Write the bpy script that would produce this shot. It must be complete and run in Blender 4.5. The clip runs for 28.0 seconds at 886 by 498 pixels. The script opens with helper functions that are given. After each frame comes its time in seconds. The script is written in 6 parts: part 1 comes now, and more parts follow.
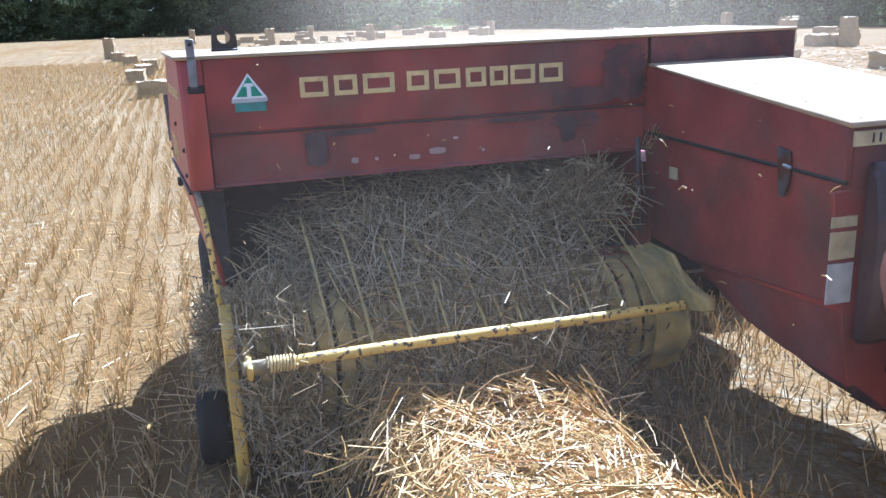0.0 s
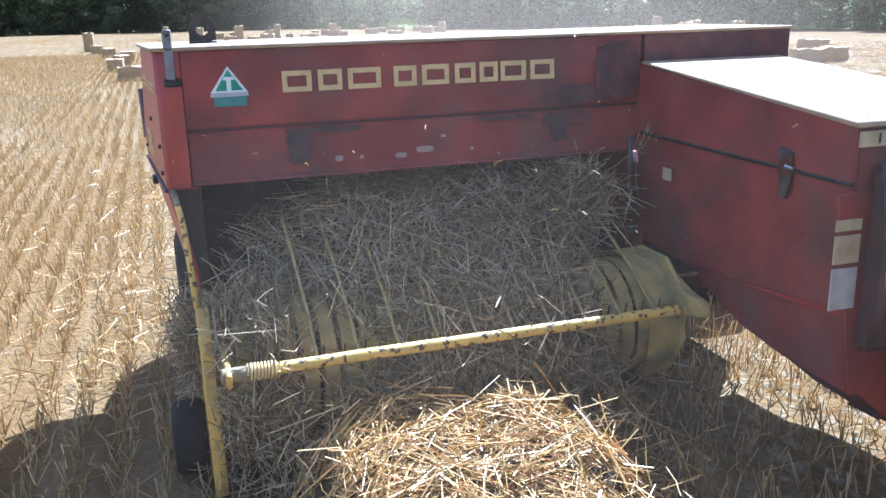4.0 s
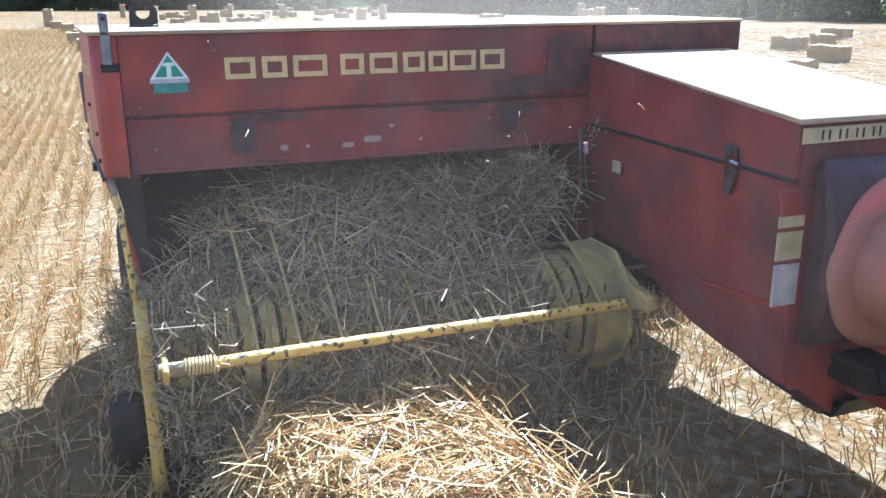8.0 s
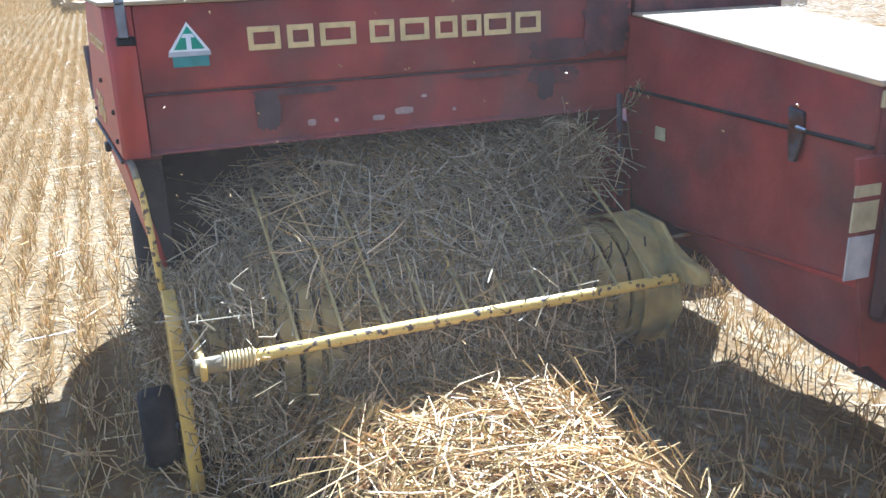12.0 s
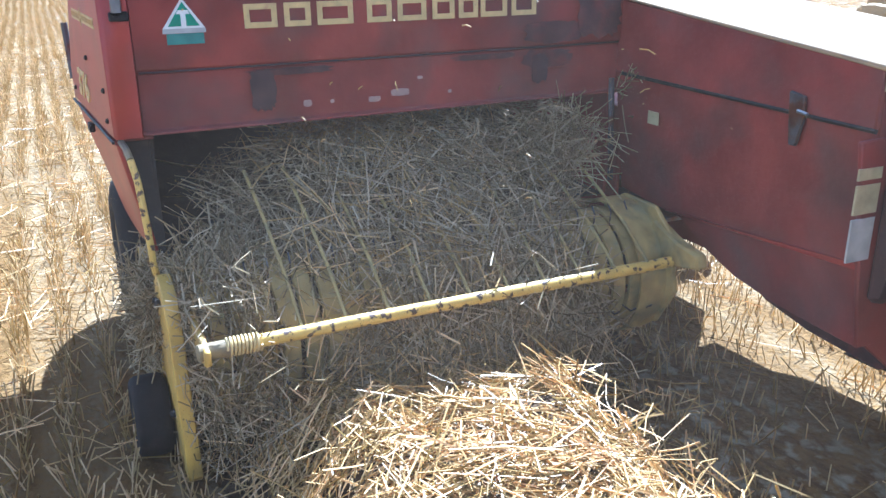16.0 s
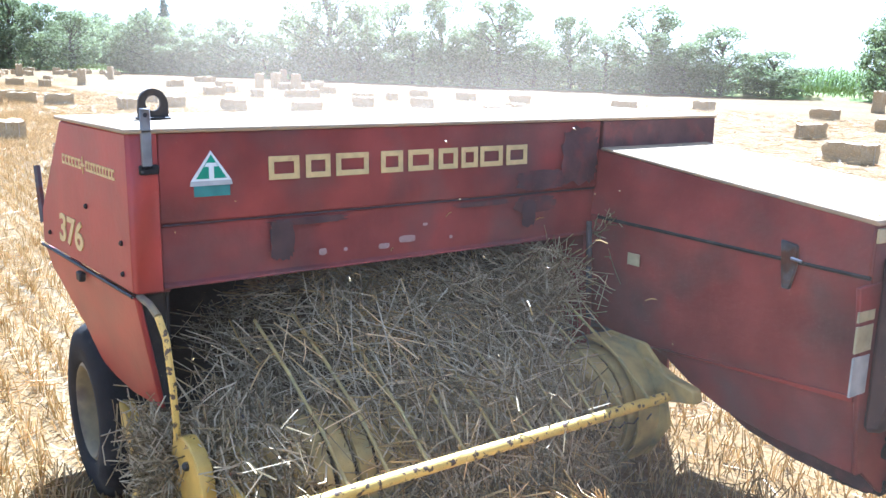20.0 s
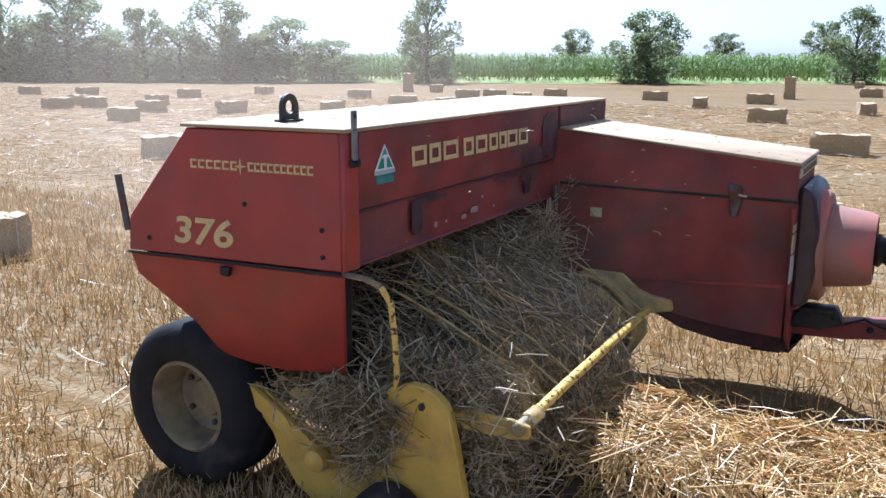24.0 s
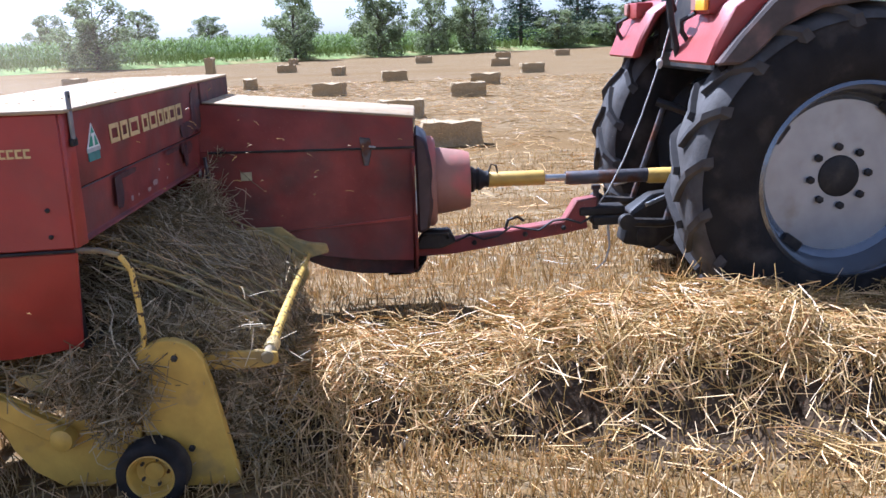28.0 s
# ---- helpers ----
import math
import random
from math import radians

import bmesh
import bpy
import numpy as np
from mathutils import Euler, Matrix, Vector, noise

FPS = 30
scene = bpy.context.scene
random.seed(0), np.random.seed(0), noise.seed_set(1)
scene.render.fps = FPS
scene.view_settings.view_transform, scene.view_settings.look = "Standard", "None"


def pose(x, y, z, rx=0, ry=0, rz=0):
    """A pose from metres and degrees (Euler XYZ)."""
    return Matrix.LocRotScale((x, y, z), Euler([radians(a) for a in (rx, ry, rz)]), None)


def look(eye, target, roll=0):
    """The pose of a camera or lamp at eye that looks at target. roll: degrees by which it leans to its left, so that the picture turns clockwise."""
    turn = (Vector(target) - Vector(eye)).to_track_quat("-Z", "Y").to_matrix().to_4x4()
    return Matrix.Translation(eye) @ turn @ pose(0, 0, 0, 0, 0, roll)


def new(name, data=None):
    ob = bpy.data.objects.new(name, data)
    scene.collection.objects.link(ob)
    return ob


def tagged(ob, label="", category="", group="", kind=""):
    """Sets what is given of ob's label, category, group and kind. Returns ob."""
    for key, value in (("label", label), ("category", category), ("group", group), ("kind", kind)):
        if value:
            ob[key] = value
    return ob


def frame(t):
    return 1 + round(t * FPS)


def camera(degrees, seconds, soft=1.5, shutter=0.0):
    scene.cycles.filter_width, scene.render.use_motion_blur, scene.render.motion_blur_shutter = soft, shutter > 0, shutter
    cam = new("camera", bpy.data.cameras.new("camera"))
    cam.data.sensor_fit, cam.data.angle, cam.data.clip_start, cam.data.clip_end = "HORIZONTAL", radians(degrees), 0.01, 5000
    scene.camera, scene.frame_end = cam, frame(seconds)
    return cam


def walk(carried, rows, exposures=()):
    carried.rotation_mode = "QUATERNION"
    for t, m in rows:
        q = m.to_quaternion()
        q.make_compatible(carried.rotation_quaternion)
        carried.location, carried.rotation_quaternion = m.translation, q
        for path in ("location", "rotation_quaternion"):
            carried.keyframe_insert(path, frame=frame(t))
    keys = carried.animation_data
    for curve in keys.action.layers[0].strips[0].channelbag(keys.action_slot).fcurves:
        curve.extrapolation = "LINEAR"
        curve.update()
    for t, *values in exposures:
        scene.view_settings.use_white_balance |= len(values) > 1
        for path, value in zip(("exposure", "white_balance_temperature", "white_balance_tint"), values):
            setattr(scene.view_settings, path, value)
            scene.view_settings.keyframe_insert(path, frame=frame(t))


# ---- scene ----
# Baler frame: x ahead, y to the left, z up; it travels along world x at SPEED.
SPEED, END = 1.15, 28.0


def ride(t, m=None):
    """A pose given in the baler's frame, carried into the world at t seconds."""
    return pose(SPEED * t, 0, 0) @ (m if m is not None else Matrix())


cam = camera(54.4, 28.0, 1.5)
# seconds, eye and target in the baler's frame, roll
PATH = [
    (0, (3.440, 0.016, 1.698), (1.589, 0.551, 1.162), -2.20),
    (0.5, (3.440, -0.002, 1.666), (1.616, 0.544, 1.053), -1.32),
    (1, (3.503, 0.046, 1.680), (1.626, 0.514, 1.170), -1.08),
    (1.5, (3.525, 0.034, 1.695), (1.652, 0.541, 1.210), -1.20),
    (2, (3.494, 0.001, 1.676), (1.622, 0.460, 1.141), -2.73),
    (2.5, (3.421, -0.008, 1.636), (1.575, 0.499, 1.058), -1.23),
    (4.5, (3.298, 0.020, 1.688), (1.465, 0.620, 1.158), -1.65),
    (5, (3.320, 0.030, 1.699), (1.488, 0.592, 1.126), -1.67),
    (5.5, (3.436, 0.024, 1.663), (1.622, 0.479, 0.955), -0.69),
    (6, (3.463, -0.000, 1.649), (1.657, 0.617, 1.052), 0.20),
    (6.5, (3.433, 0.016, 1.685), (1.619, 0.682, 1.171), -0.93),
    (7, (3.402, 0.093, 1.675), (1.599, 0.680, 1.039), -0.53),
    (7.5, (3.339, 0.057, 1.647), (1.551, 0.678, 1.003), -1.15),
    (8, (3.283, 0.081, 1.684), (1.485, 0.747, 1.113), -0.42),
    (8.5, (3.259, 0.117, 1.715), (1.448, 0.716, 1.111), -0.76),
    (9, (3.232, 0.076, 1.652), (1.427, 0.615, 0.980), -3.61),
    (10, (3.147, 0.046, 1.653), (1.357, 0.730, 1.081), -0.77),
    (10.5, (3.176, -0.065, 1.690), (1.419, 0.604, 1.007), -2.42),
    (11, (3.097, -0.105, 1.702), (1.285, 0.536, 1.147), -0.73),
    (11.5, (3.038, -0.055, 1.652), (1.256, 0.666, 1.100), -1.30),
    (12, (3.045, -0.030, 1.682), (1.280, 0.650, 1.032), -1.64),
    (12.5, (3.048, 0.017, 1.690), (1.275, 0.592, 0.965), -0.61),
    (13, (3.052, 0.042, 1.696), (1.268, 0.693, 1.069), -1.35),
    (13.5, (3.064, 0.033, 1.703), (1.294, 0.761, 1.121), -0.84),
    (15.5, (2.954, -0.107, 1.702), (1.222, 0.699, 1.110), -1.02),
    (16, (2.958, -0.177, 1.660), (1.246, 0.604, 0.982), -0.53),
    (16.5, (2.911, -0.119, 1.659), (1.199, 0.700, 1.026), -0.44),
    (17, (2.931, -0.106, 1.699), (1.228, 0.722, 1.055), -0.02),
    (17.5, (2.984, -0.105, 1.697), (1.345, 0.769, 0.956), -0.48),
    (18, (2.956, -0.056, 1.668), (1.201, 0.616, 0.985), -0.64),
    (18.5, (2.847, -0.096, 1.669), (1.112, 0.720, 1.099), 0.53),
    (19, (2.654, -0.320, 1.756), (0.993, 0.639, 1.188), 0.06),
    (19.5, (2.744, -0.491, 1.772), (1.132, 0.570, 1.247), 0.52),
    (20, (2.670, -0.701, 1.777), (1.070, 0.422, 1.354), 1.22),
    (20.5, (2.558, -0.916, 1.801), (1.001, 0.273, 1.398), 1.44),
    (21, (2.556, -1.080, 1.775), (1.084, 0.207, 1.354), 1.41),
    (21.5, (2.583, -1.438, 1.769), (1.148, -0.085, 1.436), 1.42),
    (23.5, (1.601, -1.741, 1.686), (0.504, -0.103, 1.348), -0.69),
    (24, (1.780, -2.429, 1.808), (0.823, -0.728, 1.372), 0.09),
    (24.5, (1.595, -2.579, 1.789), (0.911, -0.759, 1.319), 2.21),
    (25, (1.434, -2.686, 1.734), (1.019, -0.769, 1.345), 1.14),
    (25.5, (1.376, -2.883, 1.796), (1.142, -0.941, 1.378), 0.40),
    (26, (1.330, -2.970, 1.785), (1.282, -1.013, 1.372), -1.34),
    (26.5, (1.339, -3.115, 1.723), (1.359, -1.163, 1.292), -1.51),
    (27, (1.242, -3.155, 1.758), (1.324, -1.201, 1.342), 0.11),
    (27.5, (1.243, -3.159, 1.776), (1.265, -1.208, 1.338), -0.95),
    (28, (1.294, -3.145, 1.787), (1.337, -1.206, 1.298), -2.00),
]
# seconds, stops, kelvin, tint
EXPOSURES = [(0, 1.95, 4400, 11), (11, 2.2, 4400, 8), (18, 2.4, 4400, 8), (19, 2.7, 4400, 8), (20.2, 2.5, 4500, 9), (21.2, 1.45, 4600, 11), (24, 1.45, 4700, 13), (25, 1.38, 4800, 19), (26, 1.0, 4850, 22), (28, 1.55, 4750, 18)]
walk(cam, [(t, ride(t, look(eye, target, roll))) for t, eye, target, roll in PATH], EXPOSURES)

# ---- light ----
SUN_AZ, SUN_EL = -46.0, 51.0  # degrees from +y towards +x, and above the horizon
world = bpy.data.worlds.new("sky")
scene.world = world
world.use_nodes = True
wn = world.node_tree.nodes
sky = wn.new("ShaderNodeTexSky")
sky.sky_type = "NISHITA"
sky.sun_disc = False
sky.sun_elevation, sky.sun_rotation = radians(SUN_EL), radians(SUN_AZ)
sky.dust_density, sky.air_density, sky.ozone_density = 1.0, 1.0, 1.5
pale = wn.new("ShaderNodeHueSaturation")  # thin summer haze
pale.inputs["Saturation"].default_value, pale.inputs["Value"].default_value = 0.5, 1.7
world.node_tree.links.new(sky.outputs[0], pale.inputs["Color"])
world.node_tree.links.new(pale.outputs[0], wn["Background"].inputs[0])
wn["Background"].inputs[1].default_value = 0.037
sun_data = bpy.data.lights.new("sun", "SUN")
sun_data.energy, sun_data.angle, sun_data.color = 5.0, radians(0.6), (1.0, 0.95, 0.87)
sun = new("sun", sun_data)
az, el = radians(SUN_AZ), radians(SUN_EL)
SUN_WAY = Vector((math.sin(az) * math.cos(el), math.cos(az) * math.cos(el), math.sin(el)))
sun.matrix_world = look(SUN_WAY * 60, (0, 0, 0))


# ---- materials ----
def material(name, base, rough=0.6, metal=0.0, spread=0.0, noise_scale=6.0, bump=0.0, bump_scale=60.0, second=None, second_scale=3.0,
             second_cut=(0.5, 0.62), island=0.0, translucent=0.0, coat=0.0, detail=6.0, spec=0.5):
    """A surface with two scales of variation: a grain that shifts its value, and patches of a second colour."""
    m = bpy.data.materials.new(name)
    m.use_nodes = True
    n, link = m.node_tree.nodes, m.node_tree.links.new
    shade = n["Principled BSDF"]
    place = n.new("ShaderNodeTexCoord").outputs["Object"]
    color = n.new("ShaderNodeRGB").outputs[0]
    color.default_value = (*base, 1)
    if second:
        tex = n.new("ShaderNodeTexNoise")
        tex.inputs["Scale"].default_value, tex.inputs["Detail"].default_value = second_scale, 8.0
        link(place, tex.inputs["Vector"])
        ramp = n.new("ShaderNodeMapRange")
        ramp.inputs["From Min"].default_value, ramp.inputs["From Max"].default_value = second_cut
        link(tex.outputs["Fac"], ramp.inputs["Value"])
        mix = n.new("ShaderNodeMix")
        mix.data_type = "RGBA"
        link(ramp.outputs[0], mix.inputs["Factor"])
        link(color, mix.inputs["A"])
        mix.inputs["B"].default_value = (*second, 1)
        color = mix.outputs["Result"]
    if spread or island:
        hsv = n.new("ShaderNodeHueSaturation")
        link(color, hsv.inputs["Color"])
        value = None
        if spread:
            tex = n.new("ShaderNodeTexNoise")
            tex.inputs["Scale"].default_value, tex.inputs["Detail"].default_value = noise_scale, detail
            link(place, tex.inputs["Vector"])
            ramp = n.new("ShaderNodeMapRange")
            ramp.inputs["From Min"].default_value, ramp.inputs["From Max"].default_value = 0.25, 0.75
            ramp.inputs["To Min"].default_value, ramp.inputs["To Max"].default_value = 1 - spread, 1 + spread
            link(tex.outputs["Fac"], ramp.inputs["Value"])
            value = ramp.outputs[0]
        if island:
            geo = n.new("ShaderNodeNewGeometry")
            ramp = n.new("ShaderNodeMapRange")
            ramp.inputs["To Min"].default_value, ramp.inputs["To Max"].default_value = 1 - island, 1 + island
            link(geo.outputs["Random Per Island"], ramp.inputs["Value"])
            if value is None:
                value = ramp.outputs[0]
            else:
                mul = n.new("ShaderNodeMath")
                mul.operation = "MULTIPLY"
                link(value, mul.inputs[0])
                link(ramp.outputs[0], mul.inputs[1])
                value = mul.outputs[0]
            sat = n.new("ShaderNodeMapRange")
            sat.inputs["To Min"].default_value, sat.inputs["To Max"].default_value = 1.12, 0.8
            link(geo.outputs["Random Per Island"], sat.inputs["Value"])
            link(sat.outputs[0], hsv.inputs["Saturation"])
        link(value, hsv.inputs["Value"])
        color = hsv.outputs["Color"]
    link(color, shade.inputs["Base Color"])
    shade.inputs["Roughness"].default_value, shade.inputs["Metallic"].default_value = rough, metal
    shade.inputs["Specular IOR Level"].default_value = spec
    if coat:
        shade.inputs["Coat Weight"].default_value, shade.inputs["Coat Roughness"].default_value = coat, 0.25
    if bump:
        tex = n.new("ShaderNodeTexNoise")
        tex.inputs["Scale"].default_value, tex.inputs["Detail"].default_value = bump_scale, 5.0
        link(place, tex.inputs["Vector"])
        b = n.new("ShaderNodeBump")
        b.inputs["Strength"].default_value, b.inputs["Distance"].default_value = bump, 0.01
        link(tex.outputs["Fac"], b.inputs["Height"])
        link(b.outputs[0], shade.inputs["Normal"])
    if translucent:
        glow = n.new("ShaderNodeBsdfTranslucent")
        link(color, glow.inputs["Color"])
        mix = n.new("ShaderNodeMixShader")
        mix.inputs[0].default_value = translucent
        link(shade.outputs[0], mix.inputs[1])
        link(glow.outputs[0], mix.inputs[2])
        link(mix.outputs[0], n["Material Output"].inputs["Surface"])
    return m


RED = material("red_paint", (0.3, 0.034, 0.022), 0.5, spread=0.2, noise_scale=5.0, bump=0.12, bump_scale=40, second=(0.25, 0.045, 0.03), second_scale=4.5, second_cut=(0.45, 0.7), coat=0.12)
RED_DIRTY = material("dusty_red_paint", (0.215, 0.044, 0.034), 0.72, spread=0.3, noise_scale=4.0, bump=0.15, bump_scale=35, second=(0.125, 0.06, 0.05), second_scale=3.0, second_cut=(0.45, 0.7), spec=0.3)
GRIME = material("dark_and_oily_red_paint", (0.085, 0.04, 0.036), 0.75, spread=0.4, noise_scale=9.0, bump=0.15, second=(0.14, 0.042, 0.035), second_scale=11.0, second_cut=(0.5, 0.68), spec=0.3)
# Pale tan for the dust, with sunlight on the tops mixed into the colour.
RED_TOP = material("dusty_sunlit_red_paint", (0.36, 0.26, 0.15), 0.8, spread=0.18, noise_scale=7.0, bump=0.1, second=(0.3, 0.2, 0.13), second_scale=4.0, second_cut=(0.55, 0.8), spec=0.2)
PINK = material("faded_red_plastic", (0.32, 0.16, 0.115), 0.65, spec=0.25, spread=0.15, noise_scale=6.0, bump=0.08, second=(0.42, 0.13, 0.1), second_scale=3.0)
YELLOW = material("yellow_paint", (0.54, 0.33, 0.05), 0.5, spread=0.2, noise_scale=9.0, bump=0.12, second=(0.3, 0.2, 0.06), second_scale=6.0, second_cut=(0.56, 0.72))
DUSTY_YELLOW = material("dust_caked_yellow_paint", (0.4, 0.28, 0.085), 0.8, spread=0.3, noise_scale=12.0, bump=0.15, second=(0.25, 0.2, 0.08), second_scale=9.0, second_cut=(0.5, 0.65))
CHIPPED = material("chipped_yellow_paint", (0.63, 0.41, 0.08), 0.45, spread=0.15, noise_scale=14.0, bump=0.2, bump_scale=50, second=(0.09, 0.05, 0.025), second_scale=42.0, second_cut=(0.57, 0.61))
CREAM = material("cream_decal", (0.57, 0.41, 0.16), 0.6, spread=0.2, noise_scale=25.0, second=(0.4, 0.2, 0.1), second_scale=18.0, second_cut=(0.62, 0.75))
WHITE = material("white_decal", (0.7, 0.7, 0.66), 0.6, spread=0.12, noise_scale=30.0)
GREEN = material("green_decal", (0.03, 0.24, 0.13), 0.55, spread=0.2, noise_scale=20.0)
TEAL = material("faded_green_decal", (0.06, 0.2, 0.17), 0.6, spread=0.25, noise_scale=18.0)
LABEL = material("weathered_label", (0.42, 0.36, 0.2), 0.6, spread=0.25, noise_scale=20.0)
LABEL_GREY = material("grey_label", (0.42, 0.41, 0.38), 0.6, spread=0.2, noise_scale=20.0)
# Oily steel; on the chamber end walls its black is painted shade.
GREASE = material("oily_and_shade_black_steel", (0.024, 0.02, 0.017), 0.55, metal=0.1, spread=0.35, noise_scale=12.0, bump=0.25, second=(0.06, 0.045, 0.032), second_scale=9.0, second_cut=(0.52, 0.7), spec=0.3)
STAIN = material("greasy_red_paint", (0.05, 0.025, 0.025), 0.5, spread=0.35, noise_scale=14.0)
IRON = material("worn_iron", (0.11, 0.1, 0.1), 0.6, metal=0.7, spread=0.3, noise_scale=15.0, bump=0.2, second=(0.12, 0.05, 0.025), second_scale=9.0)
STEEL = material("bare_steel", (0.4, 0.39, 0.37), 0.35, metal=0.9, spread=0.2, noise_scale=20.0)
RUBBER = material("tyre_rubber", (0.021, 0.018, 0.016), 0.85, spread=0.3, noise_scale=8.0, bump=0.2, bump_scale=80, second=(0.06, 0.047, 0.035), second_scale=4.0, second_cut=(0.52, 0.75), spec=0.15)
RIM = material("dull_silver_rim", (0.36, 0.36, 0.37), 0.38, metal=0.6, spread=0.12, noise_scale=7.0, bump=0.05, second=(0.3, 0.28, 0.25), second_scale=5.0, second_cut=(0.58, 0.75))
# Darker than the disc: the tyre's reflection is put into this grey.
RIM_BARREL = material("rim_with_painted_reflection", (0.19, 0.195, 0.21), 0.24, metal=0.75, spread=0.15, noise_scale=6.0, bump=0.04, second=(0.11, 0.1, 0.09), second_scale=5.0, second_cut=(0.58, 0.75))
RIM_DUSTY = material("dusty_yellow_rim", (0.22, 0.16, 0.07), 0.7, spread=0.3, noise_scale=12.0, second=(0.14, 0.1, 0.06), second_scale=8.0)
DARK = material("black_plastic", (0.03, 0.028, 0.027), 0.55, spread=0.3, noise_scale=9.0, bump=0.08, second=(0.075, 0.062, 0.05), second_scale=5.0, second_cut=(0.54, 0.72), spec=0.25)
# Tread and lugs: grey from dust, plus sunlight put into the rubber's colour.
TREAD_RUBBER = material("dusty_sunlit_tread", (0.08, 0.072, 0.065), 0.85, spread=0.3, noise_scale=9.0, bump=0.2, bump_scale=70, second=(0.06, 0.052, 0.045), second_scale=5.0, spec=0.2)
LUG_RUBBER = material("dusty_sunlit_lug_rubber", (0.052, 0.046, 0.042), 0.8, spread=0.3, noise_scale=8.0, bump=0.2, bump_scale=60, second=(0.07, 0.06, 0.05), second_scale=6.0, second_cut=(0.5, 0.7), spec=0.25)
DUSTY_RUBBER = material("dust_coated_rubber", (0.085, 0.068, 0.06), 0.85, spread=0.25, noise_scale=8.0, bump=0.1, second=(0.14, 0.09, 0.075), second_scale=4.0, spec=0.15)
ORANGE = material("amber_lens", (0.9, 0.42, 0.02), 0.2, coat=0.4)
GALVANISED = material("weathered_grey_steel", (0.22, 0.21, 0.2), 0.55, metal=0.4, spread=0.25, noise_scale=18.0, bump=0.15, second=(0.12, 0.07, 0.045), second_scale=12.0, second_cut=(0.58, 0.7))
BARE = material("rubbed_pale_paint", (0.34, 0.22, 0.19), 0.7, spread=0.3, noise_scale=30.0)
ROPE = material("grey_rope", (0.5, 0.47, 0.42), 0.9, spread=0.2, noise_scale=60.0)
STRAW = material("straw", (0.58, 0.375, 0.115), 0.45, island=0.62, translucent=0.28, spec=0.5)
# Core coloured far below STRAW to paint the shade of deep gaps.
STRAW_CORE = material("shade_dark_straw", (0.08, 0.053, 0.029), 0.9, spread=0.5, noise_scale=38.0, bump=1.0, bump_scale=45, second=(0.045, 0.029, 0.017), second_scale=16.0, second_cut=(0.45, 0.65), spec=0.08)
STUBBLE = material("cut_stubble", (0.56, 0.4, 0.17), 0.6, island=0.4, translucent=0.48, spec=0.35)
# Darker copy of STRAW: the shade round the pickup is put into its colour.
SHADED_STRAW = material("shade_darkened_straw", (0.35, 0.255, 0.12), 0.6, island=0.62, translucent=0.2, spec=0.4)
BALE = material("pressed_straw", (0.36, 0.26, 0.13), 0.85, spread=0.35, noise_scale=40.0, bump=1.0, bump_scale=45, second=(0.34, 0.23, 0.1), second_scale=24.0)
LEAF = material("tree_leaves", (0.2, 0.225, 0.095), 0.6, island=0.4, translucent=0.6, spec=0.3)
LEAF_DARK = material("dark_needles", (0.05, 0.08, 0.04), 0.6, island=0.4, translucent=0.25)
CORN = material("maize_leaves", (0.17, 0.23, 0.045), 0.6, island=0.4, translucent=0.4, spec=0.2)
GRASS = material("verge_grass", (0.22, 0.26, 0.06), 0.8, island=0.4, translucent=0.35, spec=0.1)
BANK = material("grassy_bank", (0.2, 0.24, 0.08), 0.95, spread=0.4, noise_scale=1.5, bump=0.8, bump_scale=6, second=(0.24, 0.2, 0.08), second_scale=0.4, spec=0.05)
BARK = material("bark", (0.1, 0.075, 0.055), 0.9, spread=0.3, noise_scale=12.0, bump=0.6)

GLASS = bpy.data.materials.new("cab_glass")
GLASS.use_nodes = True
_g = GLASS.node_tree.nodes["Principled BSDF"]
_g.inputs["Base Color"].default_value = (0.75, 0.85, 0.85, 1)
_g.inputs["Roughness"].default_value, _g.inputs["Transmission Weight"].default_value, _g.inputs["IOR"].default_value = 0.03, 1.0, 1.3


